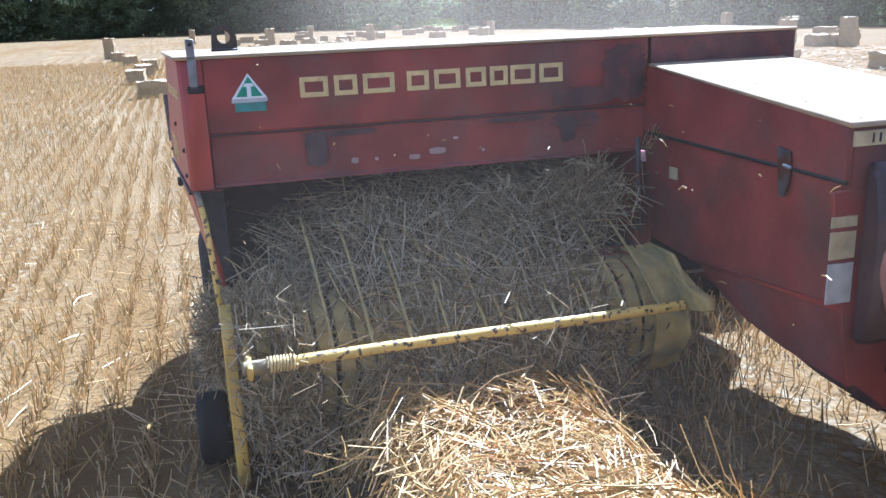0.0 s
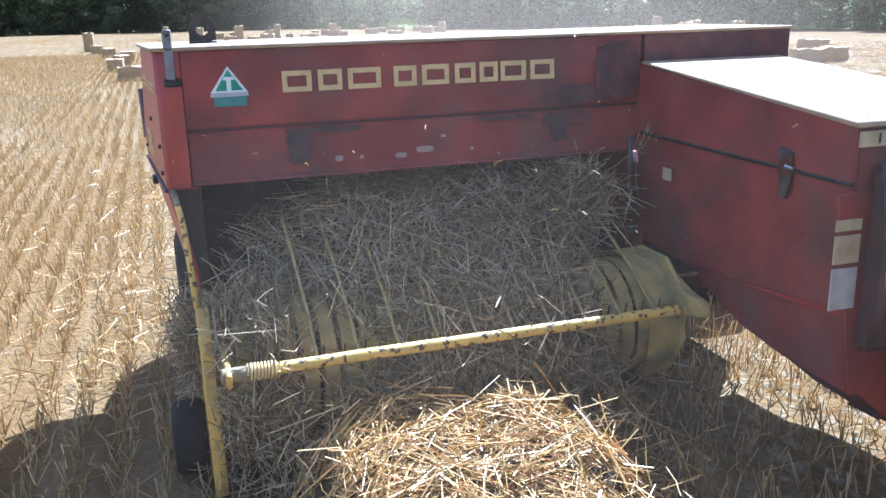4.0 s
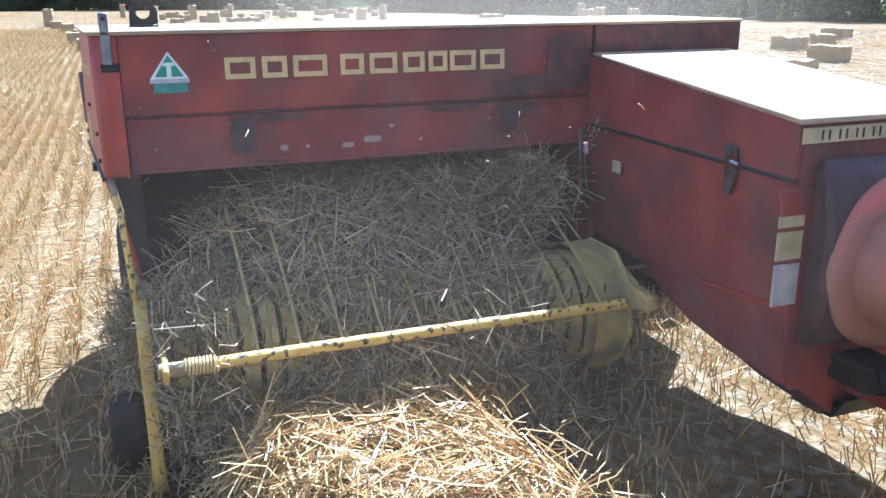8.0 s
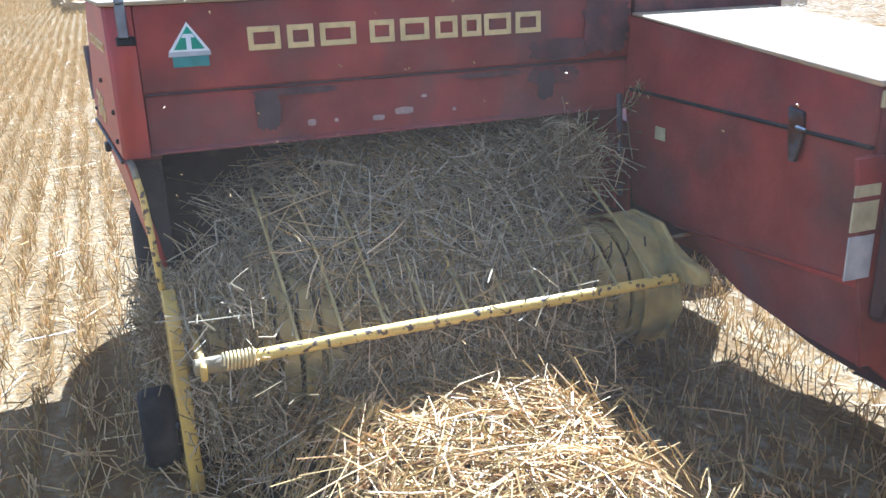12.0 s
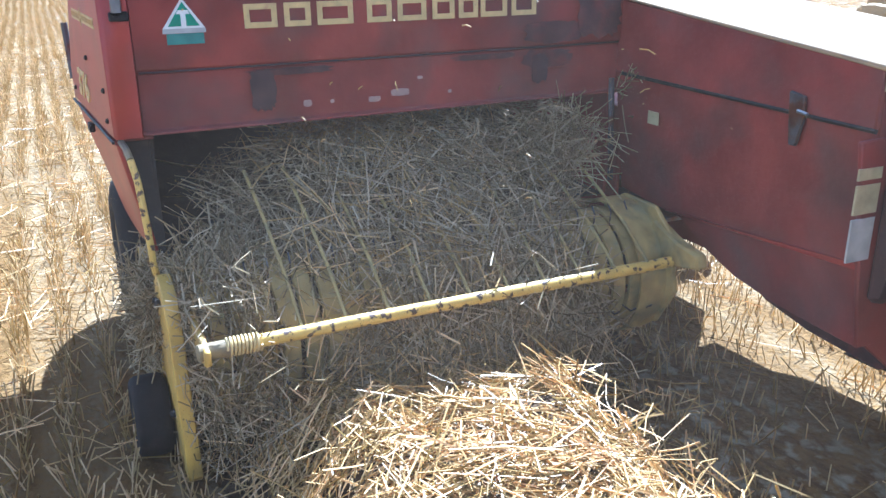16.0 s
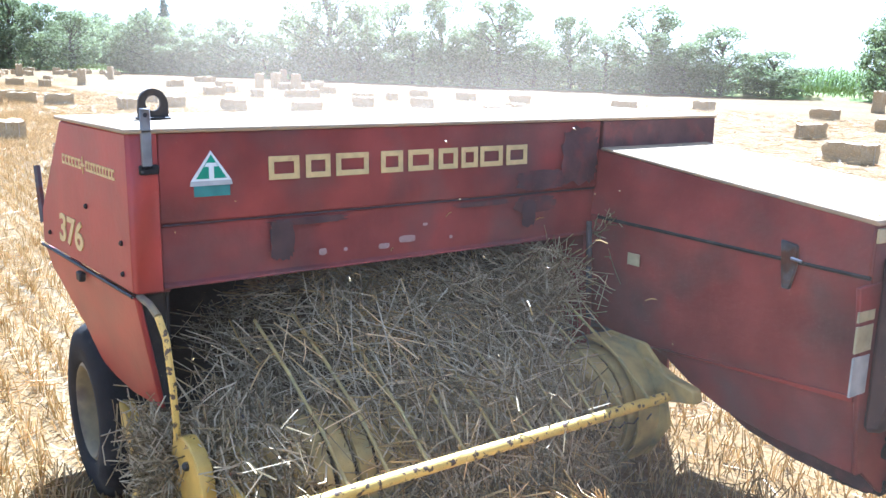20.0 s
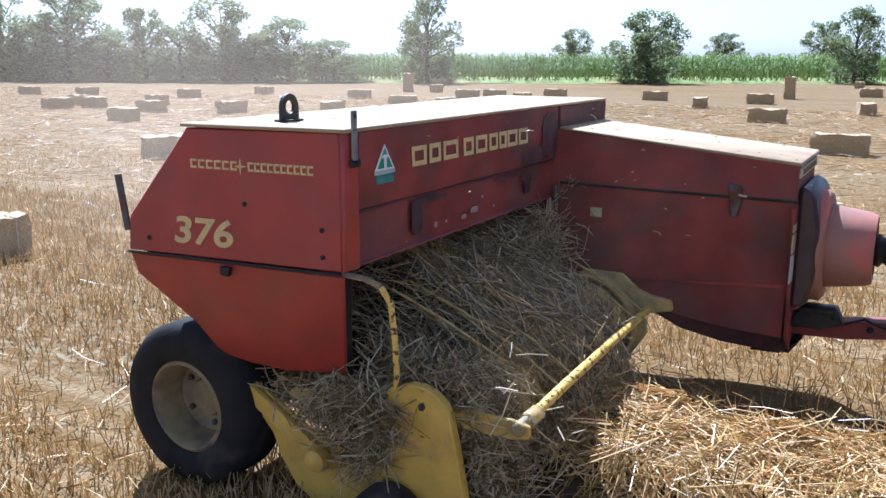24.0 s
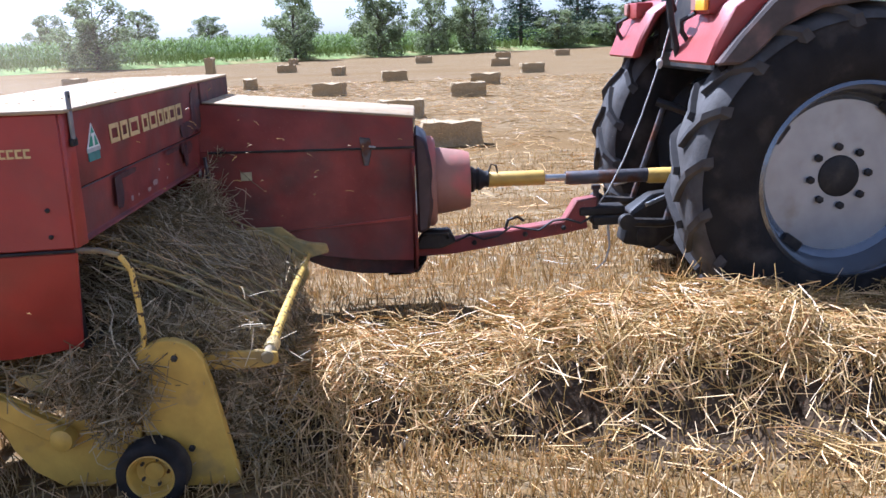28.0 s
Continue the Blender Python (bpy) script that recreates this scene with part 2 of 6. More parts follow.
def soil_material():
    """Pale dry soil strewn with chaff, in faint bands along the drilling rows."""
    m = bpy.data.materials.new("field_soil")
    m.use_nodes = True
    n, link = m.node_tree.nodes, m.node_tree.links.new
    place = n.new("ShaderNodeTexCoord").outputs["Object"]

    def tex(scale, stretch=(1, 1, 1), detail=8.0):
        mapping = n.new("ShaderNodeMapping")
        mapping.inputs["Scale"].default_value = stretch
        link(place, mapping.inputs["Vector"])
        t = n.new("ShaderNodeTexNoise")
        t.inputs["Scale"].default_value, t.inputs["Detail"].default_value = scale, detail
        link(mapping.outputs[0], t.inputs["Vector"])
        return t.outputs["Fac"]

    def mix(fac, lo, hi, a, b):
        r = n.new("ShaderNodeMapRange")
        r.inputs["From Min"].default_value, r.inputs["From Max"].default_value = lo, hi
        link(fac, r.inputs["Value"])
        x = n.new("ShaderNodeMix")
        x.data_type = "RGBA"
        link(r.outputs[0], x.inputs["Factor"])
        for key, v in (("A", a), ("B", b)):
            if isinstance(v, tuple):
                x.inputs[key].default_value = (*[c * k for c, k in zip(v, (0.49, 0.45, 0.335))], 1)
            else:
                link(v, x.inputs[key])
        return x.outputs["Result"]

    chaff = mix(tex(30, (0.35, 1, 1)), 0.4, 0.62, (0.2, 0.125, 0.065), (0.36, 0.23, 0.1))
    pale = mix(tex(13), 0.5, 0.62, chaff, (0.56, 0.5, 0.42))
    rows = mix(tex(5, (0.05, 1, 1), 6.0), 0.4, 0.62, (0.2, 0.125, 0.06), (0.56, 0.47, 0.36))
    bands = mix(tex(0.9, (0.07, 1, 1), 8.0), 0.36, 0.56, pale, mix(tex(40), 0.35, 0.65, rows, (0.36, 0.225, 0.095)))
    bands = mix(tex(0.3, (0.13, 1, 1), 10.0), 0.5, 0.68, bands, (0.31, 0.195, 0.085))
    shade = n["Principled BSDF"]
    link(bands, shade.inputs["Base Color"])
    shade.inputs["Roughness"].default_value = 0.95
    shade.inputs["Specular IOR Level"].default_value = 0.08
    b = n.new("ShaderNodeBump")
    b.inputs["Strength"].default_value, b.inputs["Distance"].default_value = 0.9, 0.03
    link(tex(26), b.inputs["Height"])
    link(b.outputs[0], shade.inputs["Normal"])
    return m


SOIL = soil_material()


# ---- building helpers ----
def mesh_of(name, verts, faces, mat, smooth=False):
    me = bpy.data.meshes.new(name)
    me.from_pydata([tuple(v) for v in verts] if not isinstance(verts, np.ndarray) else verts.tolist(), [],
                   faces.tolist() if isinstance(faces, np.ndarray) else faces)
    me.materials.append(mat)
    if smooth:
        me.shade_smooth()
    return me


def data_of(name, bm, mat, smooth=None):
    """The mesh of a bmesh; smooth: degrees under which edges are shaded smooth."""
    me = bpy.data.meshes.new(name)
    bmesh.ops.recalc_face_normals(bm, faces=bm.faces)
    bm.to_mesh(me)
    bm.free()
    me.materials.append(mat)
    if smooth:
        me.shade_smooth()
        me.set_sharp_from_angle(angle=radians(smooth))
    return me


def part(name, bm, mat, parent, label="", smooth=40):
    ob = new(name, data_of(name, bm, mat, smooth) if isinstance(bm, bmesh.types.BMesh) else bm)
    ob.parent = parent
    if label:
        ob["label"] = label
    return ob


def thing(name, label, category, group="", kind=""):
    return tagged(new(name), label, category, group, kind)


def block(x0, x1, y0, y1, z0, z1, bevel=0.004, segments=1):
    bm = bmesh.new()
    bmesh.ops.create_cube(bm, size=1)
    bmesh.ops.scale(bm, vec=(x1 - x0, y1 - y0, z1 - z0), verts=bm.verts)
    bmesh.ops.translate(bm, vec=((x0 + x1) / 2, (y0 + y1) / 2, (z0 + z1) / 2), verts=bm.verts)
    if bevel:
        bmesh.ops.bevel(bm, geom=list(bm.edges), offset=bevel, segments=segments, affect="EDGES", profile=0.6)
    return bm


def prism(outline, axis, lo, hi, bevel=0.003):
    """An outline extruded along an axis from lo to hi. Axis y takes (x, z), x takes (y, z), z takes (x, y)."""
    bm = bmesh.new()
    at = {"y": lambda p, d: (p[0], d, p[1]), "x": lambda p, d: (d, p[0], p[1]), "z": lambda p, d: (p[0], p[1], d)}[axis]
    a = [bm.verts.new(at(p, lo)) for p in outline]
    b = [bm.verts.new(at(p, hi)) for p in outline]
    bm.faces.new(a), bm.faces.new(b[::-1])
    for i in range(len(a)):
        j = (i + 1) % len(a)
        bm.faces.new((a[i], b[i], b[j], a[j]))
    bmesh.ops.recalc_face_normals(bm, faces=bm.faces)
    if bevel:
        bmesh.ops.bevel(bm, geom=list(bm.edges), offset=bevel, segments=1, affect="EDGES")
    return bm


def tube(points, radius, sides=10, taper=1.0, bm=None, closed=False):
    """A round bar along a line of points."""
    bm = bm or bmesh.new()
    pts = [Vector(p) for p in points]
    rings = []
    side = None
    for i, p in enumerate(pts):
        if closed:
            way = (pts[(i + 1) % len(pts)] - pts[i - 1]).normalized()
        else:
            way = (pts[min(i + 1, len(pts) - 1)] - pts[max(i - 1, 0)]).normalized()
        if side is None:
            side = way.orthogonal().normalized()
        side = (side - way * side.dot(way)).normalized()
        up = way.cross(side)
        r = radius * (1 + (taper - 1) * i / max(1, len(pts) - 1))
        rings.append([bm.verts.new(p + (side * math.cos(a) + up * math.sin(a)) * r) for a in (2 * math.pi * k / sides for k in range(sides))])
    pairs = list(zip(rings, rings[1:])) + ([(rings[-1], rings[0])] if closed else [])
    for a, b in pairs:
        for k in range(sides):
            j = (k + 1) % sides
            bm.faces.new((a[k], a[j], b[j], b[k]))
    if not closed:
        bm.faces.new(rings[0][::-1]), bm.faces.new(rings[-1])
    return bm


def lathe(profile, axis="y", n=40, bm=None, ring=False):
    """A profile of (radius, along) turned about an axis through the origin; ring: it closes on itself."""
    bm = bm or bmesh.new()
    put = {"y": lambda r, a, c, s: (r * c, a, r * s), "x": lambda r, a, c, s: (a, r * c, r * s), "z": lambda r, a, c, s: (r * c, r * s, a)}[axis]
    rings = [[bm.verts.new(put(r, a, math.cos(2 * math.pi * k / n), math.sin(2 * math.pi * k / n))) for k in range(n)] for r, a in profile]
    for a, b in list(zip(rings, rings[1:])) + ([(rings[-1], rings[0])] if ring else []):
        for k in range(n):
            j = (k + 1) % n
            bm.faces.new((a[k], a[j], b[j], b[k]))
    if not ring:
        bm.faces.new(rings[0][::-1]), bm.faces.new(rings[-1])
    return bm


def moved(bm, m):
    bmesh.ops.transform(bm, matrix=m, verts=bm.verts)
    return bm


def straw_mesh(starts, ways, lengths, radii, bend, rng, steps=2):
    """Many stalks, each a three-sided bar, bent where it has two steps, as vertices and faces."""
    n = len(starts)
    ways = ways / np.linalg.norm(ways, axis=1, keepdims=True)
    helper = np.where(np.abs(ways[:, 2:3]) < 0.9, np.array([[0, 0, 1.0]]), np.array([[1.0, 0, 0]]))
    side = np.cross(ways, helper)
    side /= np.linalg.norm(side, axis=1, keepdims=True)
    up = np.cross(side, ways)
    turn = rng.uniform(0, 2 * np.pi, n)
    side, up = side * np.cos(turn)[:, None] + up * np.sin(turn)[:, None], up * np.cos(turn)[:, None] - side * np.sin(turn)[:, None]
    rings = []
    for f in [k / steps for k in range(steps + 1)]:
        mid = starts + ways * (lengths * f)[:, None] + up * (lengths * bend * (4 * f * (1 - f)))[:, None]
        for k in range(3):
            a = 2 * np.pi * k / 3
            rings.append(mid + (side * np.cos(a) + up * np.sin(a)) * radii[:, None])
    verts = np.stack(rings, 1).reshape(-1, 3)
    base = np.arange(n)[:, None] * (3 * steps + 3)
    faces = np.concatenate([base + np.array([r * 3 + k, r * 3 + (k + 1) % 3, r * 3 + 3 + (k + 1) % 3, r * 3 + 3 + k]) for r in range(steps) for k in range(3)])
    return verts, faces


def join_arrays(pieces):
    verts, faces, off = [], [], 0
    for v, f in pieces:
        verts.append(v), faces.append(f + off)
        off += len(v)
    return np.concatenate(verts), np.concatenate(faces)


# ---- ground and field ----
_gx = [-2500, -600, -200, -80, -30, 0, 30, 80, 200, 600, 2500]
ground = tagged(new("ground", mesh_of("ground", [(x, y, 0) for y in _gx for x in _gx],
                                      [(j * 11 + i, j * 11 + i + 1, j * 11 + i + 12, j * 11 + i + 11) for j in range(10) for i in range(10)], SOIL)),
                "dry pale soil of a harvested grain field strewn with chaff", "ground", kind="structure")


def stubble_field(name, x0, x1, y0, y1, row, per_metre, height, radius, seed, label):
    """Cut stalks standing in drilled rows along x."""
    rng = np.random.default_rng(seed)
    rows = np.arange(y0, y1, row)
    n = int((x1 - x0) * per_metre)
    pts = []
    for y in rows:
        x = rng.uniform(x0, x1, n)
        keep = np.sin(x * 2.1 + y * 3.7) + np.sin(x * 0.7 - y * 1.3) + rng.normal(0, 0.7, n) > -1.3
        keep &= rng.random(n) < min(1.0, 0.25 + (y - y0) / 1.5)
        pts.append(np.stack([x, y + rng.normal(0, row * 0.15, n), np.zeros(n)], 1)[keep])
    p = np.concatenate(pts)
    k = len(p)
    ways = np.stack([rng.normal(0, 0.3, k), rng.normal(0, 0.3, k), np.ones(k)], 1)
    v, f = straw_mesh(p, ways, rng.uniform(0.55, 1.15, k) * height, rng.uniform(0.7, 1.2, k) * radius, rng.normal(0, 0.05, k), rng, 1)
    return tagged(new(name, mesh_of(name, v, f, STUBBLE)), label, "stubble", kind="stuff")


stubble_field("stubble", -5, 37, -4.4, 5.0, 0.165, 72, 0.115, 0.003, 11, "short cut golden stubble in rows on pale soil")
stubble_field("foot_stubble", 22, 37, -2.6, 0.35, 0.11, 64, 0.1, 0.003, 14, "close-cut golden stubble beside the windrow")
stubble_field("far_stubble", -34, 46, 4.4, 9.5, 0.2, 30, 0.075, 0.0028, 12, "golden stubble rows across the open field")
stubble_field("rear_stubble", -36, -5, -9.0, 5.0, 0.19, 30, 0.15, 0.0032, 13, "golden stubble rows behind the baler")


def loose_straw(name, x0, x1, y0, y1, count, seed, label, thick=1.0):
    rng = np.random.default_rng(seed)
    p = np.stack([rng.uniform(x0, x1, count), rng.uniform(y0, y1, count), rng.uniform(0.01, 0.07, count)], 1)
    a = rng.uniform(0, 2 * np.pi, count)
    ways = np.stack([np.cos(a), np.sin(a), rng.normal(0, 0.12, count)], 1)
    v, f = straw_mesh(p, ways, rng.uniform(0.06, 0.28, count) * thick, rng.uniform(0.0018, 0.0032, count) * thick, rng.normal(0, 0.06, count), rng)
    return tagged(new(name, mesh_of(name, v, f, STRAW)), label, "loose straw", kind="stuff")


loose_straw("loose_straw", -5, 40, -3.6, 4.5, 11000, 21, "loose bright straw stalks scattered over the stubble")
loose_straw("far_loose_straw", -20, 46, 4.5, 30.0, 42000, 24, "loose straw stalks littering the open stubble field", 1.5)
loose_straw("spilled_straw", -1, 40, -0.6, 0.3, 2500, 22, "spilled straw stalks along the foot of the windrow")


# ---- straw windrow ----
HALF, CREST = 0.88, 0.41  # half width and height of the windrow


def heap(w):
    """Height of the windrow at a share w of its half width: a steep-sided crest on a low skirt."""
    return CREST * (0.84 / (1 + (w / 0.57) ** 7) + 0.16 * np.clip(1 - w * w, 0, 1))


def windrow_piece(seed):
    """Half a metre of windrow: a matted core, dark as shaded gaps, covered with loose stalks, base at z = 0."""
    rng = np.random.default_rng(seed)
    nx, ny = 7, 25
    verts, faces = [], []
    for i in range(nx):
        for j in range(ny):
            x, w = -0.3 + 0.6 * i / (nx - 1), -1 + 2 * j / (ny - 1)
            h = heap(abs(w)) * 0.92
            edge = 1 - 0.35 * (abs(i - 3) / 3) ** 3
            d = noise.noise(Vector((x * 4 + seed * 7, w * 3, 0.3))) * 0.08
            verts.append((x, w * HALF * 0.96, max(0.0, (h + d * (h > 0.05)) * edge)))
    for i in range(nx - 1):
        for j in range(ny - 1):
            faces.append((i * ny + j, (i + 1) * ny + j, (i + 1) * ny + j + 1, i * ny + j + 1))
    pieces = []
    for n, short, long, steps in ((1900, 0.05, 0.16, 1), (1200, 0.12, 0.33, 2)):
        x, w = rng.uniform(-0.3, 0.3, n), np.where(rng.random(n) < 0.56, rng.uniform(-0.6, 0.6, n), rng.uniform(-1.05, 1.05, n))
        lump = np.array([noise.noise(Vector((a * 7 + seed * 5, b * 6, 2.7))) for a, b in zip(x, w)])
        keep = (np.abs(w) < 0.47) | (lump > rng.normal(0.02, 0.1, n))  # hollows between the tufts of its sides
        x, w, lump = x[keep], w[keep], lump[keep]
        n = len(x)
        z = heap(np.abs(w)) * 0.95 + rng.normal(0.01, 0.024, n) + lump * 0.09
        p = np.stack([x, w * HALF, np.clip(z, 0.01, None)], 1)
        a = rng.uniform(0, 2 * np.pi, n)
        slope = -np.sign(w) * 1.6 * np.exp(-((np.abs(w) - 0.53) / 0.16) ** 2)
        ways = np.stack([np.cos(a), np.sin(a), slope * np.sin(a) + rng.normal(0.05, 0.2, n)], 1)
        lengths = rng.uniform(short, long, n)
        pieces.append(straw_mesh(p - ways * (lengths * 0.5)[:, None], ways, lengths, rng.uniform(0.0012, 0.0031, n) * np.where(rng.random(n) < 0.12, 1.5, 1.0), rng.normal(0, 0.06, n), rng, steps))
    n = 46  # loose ends that stand out of the heap
    w = rng.uniform(-0.6, 0.6, n)
    p = np.stack([rng.uniform(-0.3, 0.3, n), w * HALF, heap(np.abs(w)) * 0.9], 1)
    ways = np.stack([rng.normal(0, 1, n), rng.normal(0, 1, n) + w * 2, rng.uniform(0.2, 0.9, n)], 1)
    pieces.append(straw_mesh(p, ways, rng.uniform(0.08, 0.26, n), rng.uniform(0.0014, 0.0028, n), rng.normal(0, 0.12, n), rng))
    v, f = join_arrays(pieces)
    v[:, 2] = np.maximum(v[:, 2], 0.004)
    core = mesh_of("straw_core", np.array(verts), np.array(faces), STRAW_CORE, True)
    return core, mesh_of("straw_stalks", v, f, STRAW)


WINDROW_MESHES = [windrow_piece(s) for s in range(5)]
STEP = 0.42
WINDROW = []  # thing, x at rest, y at rest
_rng = random.Random(5)
for k in range(86):
    x = 0.55 + STEP * k + _rng.uniform(-0.08, 0.08)
    y = 0.87 + 0.06 * math.sin(x * 0.55) + 0.04 * math.sin(x * 1.7)
    piece = thing("straw_windrow", "bright heap of loose golden straw lying on stubble", "straw", "windrow being picked up", "stuff")
    core, stalks = WINDROW_MESHES[_rng.randrange(5)]
    flip = _rng.choice((0, 180))
    tall = _rng.uniform(0.8, 1.06) * (1 + 0.06 * math.sin(x * 1.1))
    y += _rng.uniform(-0.05, 0.05)
    for me in (core, stalks):
        ob = new(me.name, me)
        ob.parent = piece
        ob.matrix_basis = pose(0, 0, 0, 0, 0, flip + 5 * math.sin(k * 2.3)) @ Matrix.Diagonal((1, 1, tall, 1))
    WINDROW.append((piece, x, y))


def swallowed(x, y, t):
    """Where a piece of windrow is at t: lying still, drawn up the pickup, or inside the feed chamber."""
    s = x - SPEED * t  # place before the baler
    if s >= 2.3:
        return pose(x, y, 0)
    stages = [(2.3, (2.3, y, 0.0, 0)), (1.5, (1.5, y, -0.1, 0)), (0.72, (0.72, y, -0.07, 0)), (0.45, (0.46, y, -0.1, 8)), (0.1, (0.25, y * 0.4 + 0.6, 0.05, 22)), (-0.3, (0.03, y * 0.2 + 0.86, 0.22, 26)),
              (-0.8, (-0.42, 1.12, 0.4, 10)), (-1.2, (-0.5, 1.14, 0.4, 0))]
    for (a, p), (b, q) in zip(stages, stages[1:]):
        if s >= b:
            u = (a - s) / (a - b)
            m = [c + (d - c) * u for c, d in zip(p, q)]
            break
    else:
        m = stages[-1][1]
    return ride(t, pose(m[0], m[1], m[2], 0, m[3], 0))


def wisp_mesh(seed):
    """A thin layer of stalks that the tines comb off the windrow's top."""
    rng = np.random.default_rng(seed)
    n = 110
    p = rng.normal(0, 1, (n, 3)) * np.array([0.1, 0.24, 0.016])
    p[:, 1] = np.clip(p[:, 1], -0.5, 0.5)
    a = rng.uniform(0, 2 * np.pi, n)
    ways = np.stack([np.cos(a), np.sin(a) * 0.8, rng.normal(0, 0.14, n)], 1)
    lengths = rng.uniform(0.07, 0.28, n)
    v, f = straw_mesh(p - ways * (lengths * 0.5)[:, None], ways, lengths, rng.uniform(0.0012, 0.003, n), rng.normal(0, 0.06, n), rng)
    return mesh_of("straw_wisp", v, f, STRAW)


WISPS = []  # thing, x and y where it lies on the windrow
_wisp = [wisp_mesh(s) for s in (61, 62, 63, 64)]
for k in range(118):
    ob = tagged(new("straw_wisp", _wisp[k % 4]), "loose layer of golden straw on the windrow", "straw", "windrow being picked up", "stuff")
    WISPS.append((ob, 0.35 + 0.3 * k, 0.92 + 0.1 * math.sin(k * 1.9)))


def combed(x, y, t):
    """Where a wisp is at t: on the windrow, riding over the pickup, or inside the feed chamber."""
    s = x - SPEED * t
    stages = [(2.3, (2.3, y, 0.37, 0)), (1.5, (1.5, y, 0.3, 0)), (0.85, (0.83, y, 0.32, 6)), (0.6, (0.6, y, 0.38, 52)), (0.42, (0.5, y, 0.57, 48)), (0.1, (0.3, y, 0.725, 30)),
              (-0.2, (0.05, y, 0.87, 28)), (-0.5, (-0.22, 1.1, 0.945, 14)), (-0.9, (-0.5, 1.12, 0.88, 0)), (-1.3, (-0.55, 1.12, 0.85, 0))]
    if s >= 2.3:
        return pose(x, y, 0.37)
    for (a, p), (b, q) in zip(stages, stages[1:]):
        if s >= b:
            u = (a - s) / (a - b)
            m = [c + (d - c) * u for c, d in zip(p, q)]
            break
    else:
        m = stages[-1][1]
    return ride(t, pose(m[0], m[1], m[2], 0, m[3], 0))


# ---- the baler ----
baler = thing("baler", "old red square hay baler with yellow pickup, towed over stubble", "baler")
SIDE_UP = [(0.0, 1.05), (0.0, 1.55), (-0.68, 1.545), (-1.0, 1.18), (-1.015, 1.04)]
SIDE_LOW = [(-0.005, 0.672), (0.0, 1.035), (-1.015, 1.028), (-0.985, 0.945), (-0.71, 0.775), (-0.6, 0.665), (-0.45, 0.645), (-0.28, 0.64)]
W = 1.97  # where the feed chamber meets the gearbox housing


def side_panels():
    up = part("upper_side_panel", prism(SIDE_UP, "y", 0.0, 0.022, 0.006), RED, baler)
    leaned = prism(SIDE_LOW, "y", 0.004, 0.024, 0.005)
    for v in leaned.verts:  # the lower sheet tucks in under the hood
        d = max(0.0, 1.03 - v.co.z)
        v.co += Vector((-0.13, 0.23, -0.11)) * d
    low = part("lower_side_panel", leaned, RED, baler)
    part("seam_rail", tube([(0.0, -0.004, 1.042), (-1.018, -0.004, 1.034)], 0.006, 6), GREASE, low)
    for ob in (up, low):
        ob.matrix_basis = pose(0, 0, 0, 0, 0, 4)
    part("panel_latch", prism([(-0.54, 0.985), (-0.5, 0.985), (-0.495, 1.02), (-0.545, 1.02)], "y", -0.018, 0.004, 0.004), GREASE, low)
    for x, z in ((-0.42, 1.27), (-0.9, 1.1), (-0.08, 1.2), (-0.08, 1.1)):
        part("bolt", moved(lathe([(0.009, 0), (0.009, -0.006), (0.004, -0.01)], "y", 8), pose(x, 0, z)), GREASE, up)
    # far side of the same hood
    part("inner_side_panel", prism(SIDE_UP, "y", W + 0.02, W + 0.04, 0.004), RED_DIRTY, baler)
    return up, low


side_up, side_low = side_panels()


def eye_plate(x, y, z):
    """An upright plate across the lid, round at the top, with a round hole."""
    bm = bmesh.new()
    n, rows = 24, []
    for d in (-0.007, 0.007):
        out, hole = [], []
        for k in range(n):
            c, s = math.cos(2 * math.pi * k / n), math.sin(2 * math.pi * k / n)
            out.append(bm.verts.new((x + d, y + (0.05 * c if s > 0 else 0.052 * max(-1, min(1, c * 1.5))), z + 0.055 + (0.05 * s if s > 0 else 0.055 * max(-1, s * 1.5)))))
            hole.append(bm.verts.new((x + d, y + 0.026 * c, z + 0.055 + 0.026 * s)))
        rows.append((out, hole))
    (o1, h1), (o2, h2) = rows
    for k in range(n):
        j = (k + 1) % n
        bm.faces.new((o1[k], o1[j], h1[j], h1[k])), bm.faces.new((o2[k], h2[k], h2[j], o2[j]))
        bm.faces.new((o1[k], o2[k], o2[j], o1[j])), bm.faces.new((h1[k], h1[j], h2[j], h2[k]))
    return bm


def ragged_patch(y0, y1, z0, z1, seed):
    """A thin stain with an uneven outline, facing +x."""
    rng = random.Random(seed)
    cy, cz, hy, hz = (y0 + y1) / 2, (z0 + z1) / 2, (y1 - y0) / 2, (z1 - z0) / 2
    outline = []
    for k in range(48):
        a = 2 * math.pi * k / 48
        c, d = math.cos(a), math.sin(a)
        r = rng.uniform(0.8, 1.0)
        outline.append((cy + hy * r * math.copysign(abs(c) ** 0.55, c), cz + hz * r * math.copysign(abs(d) ** 0.55, d)))
    return prism(outline, "x", 0.0, 0.0012, 0)


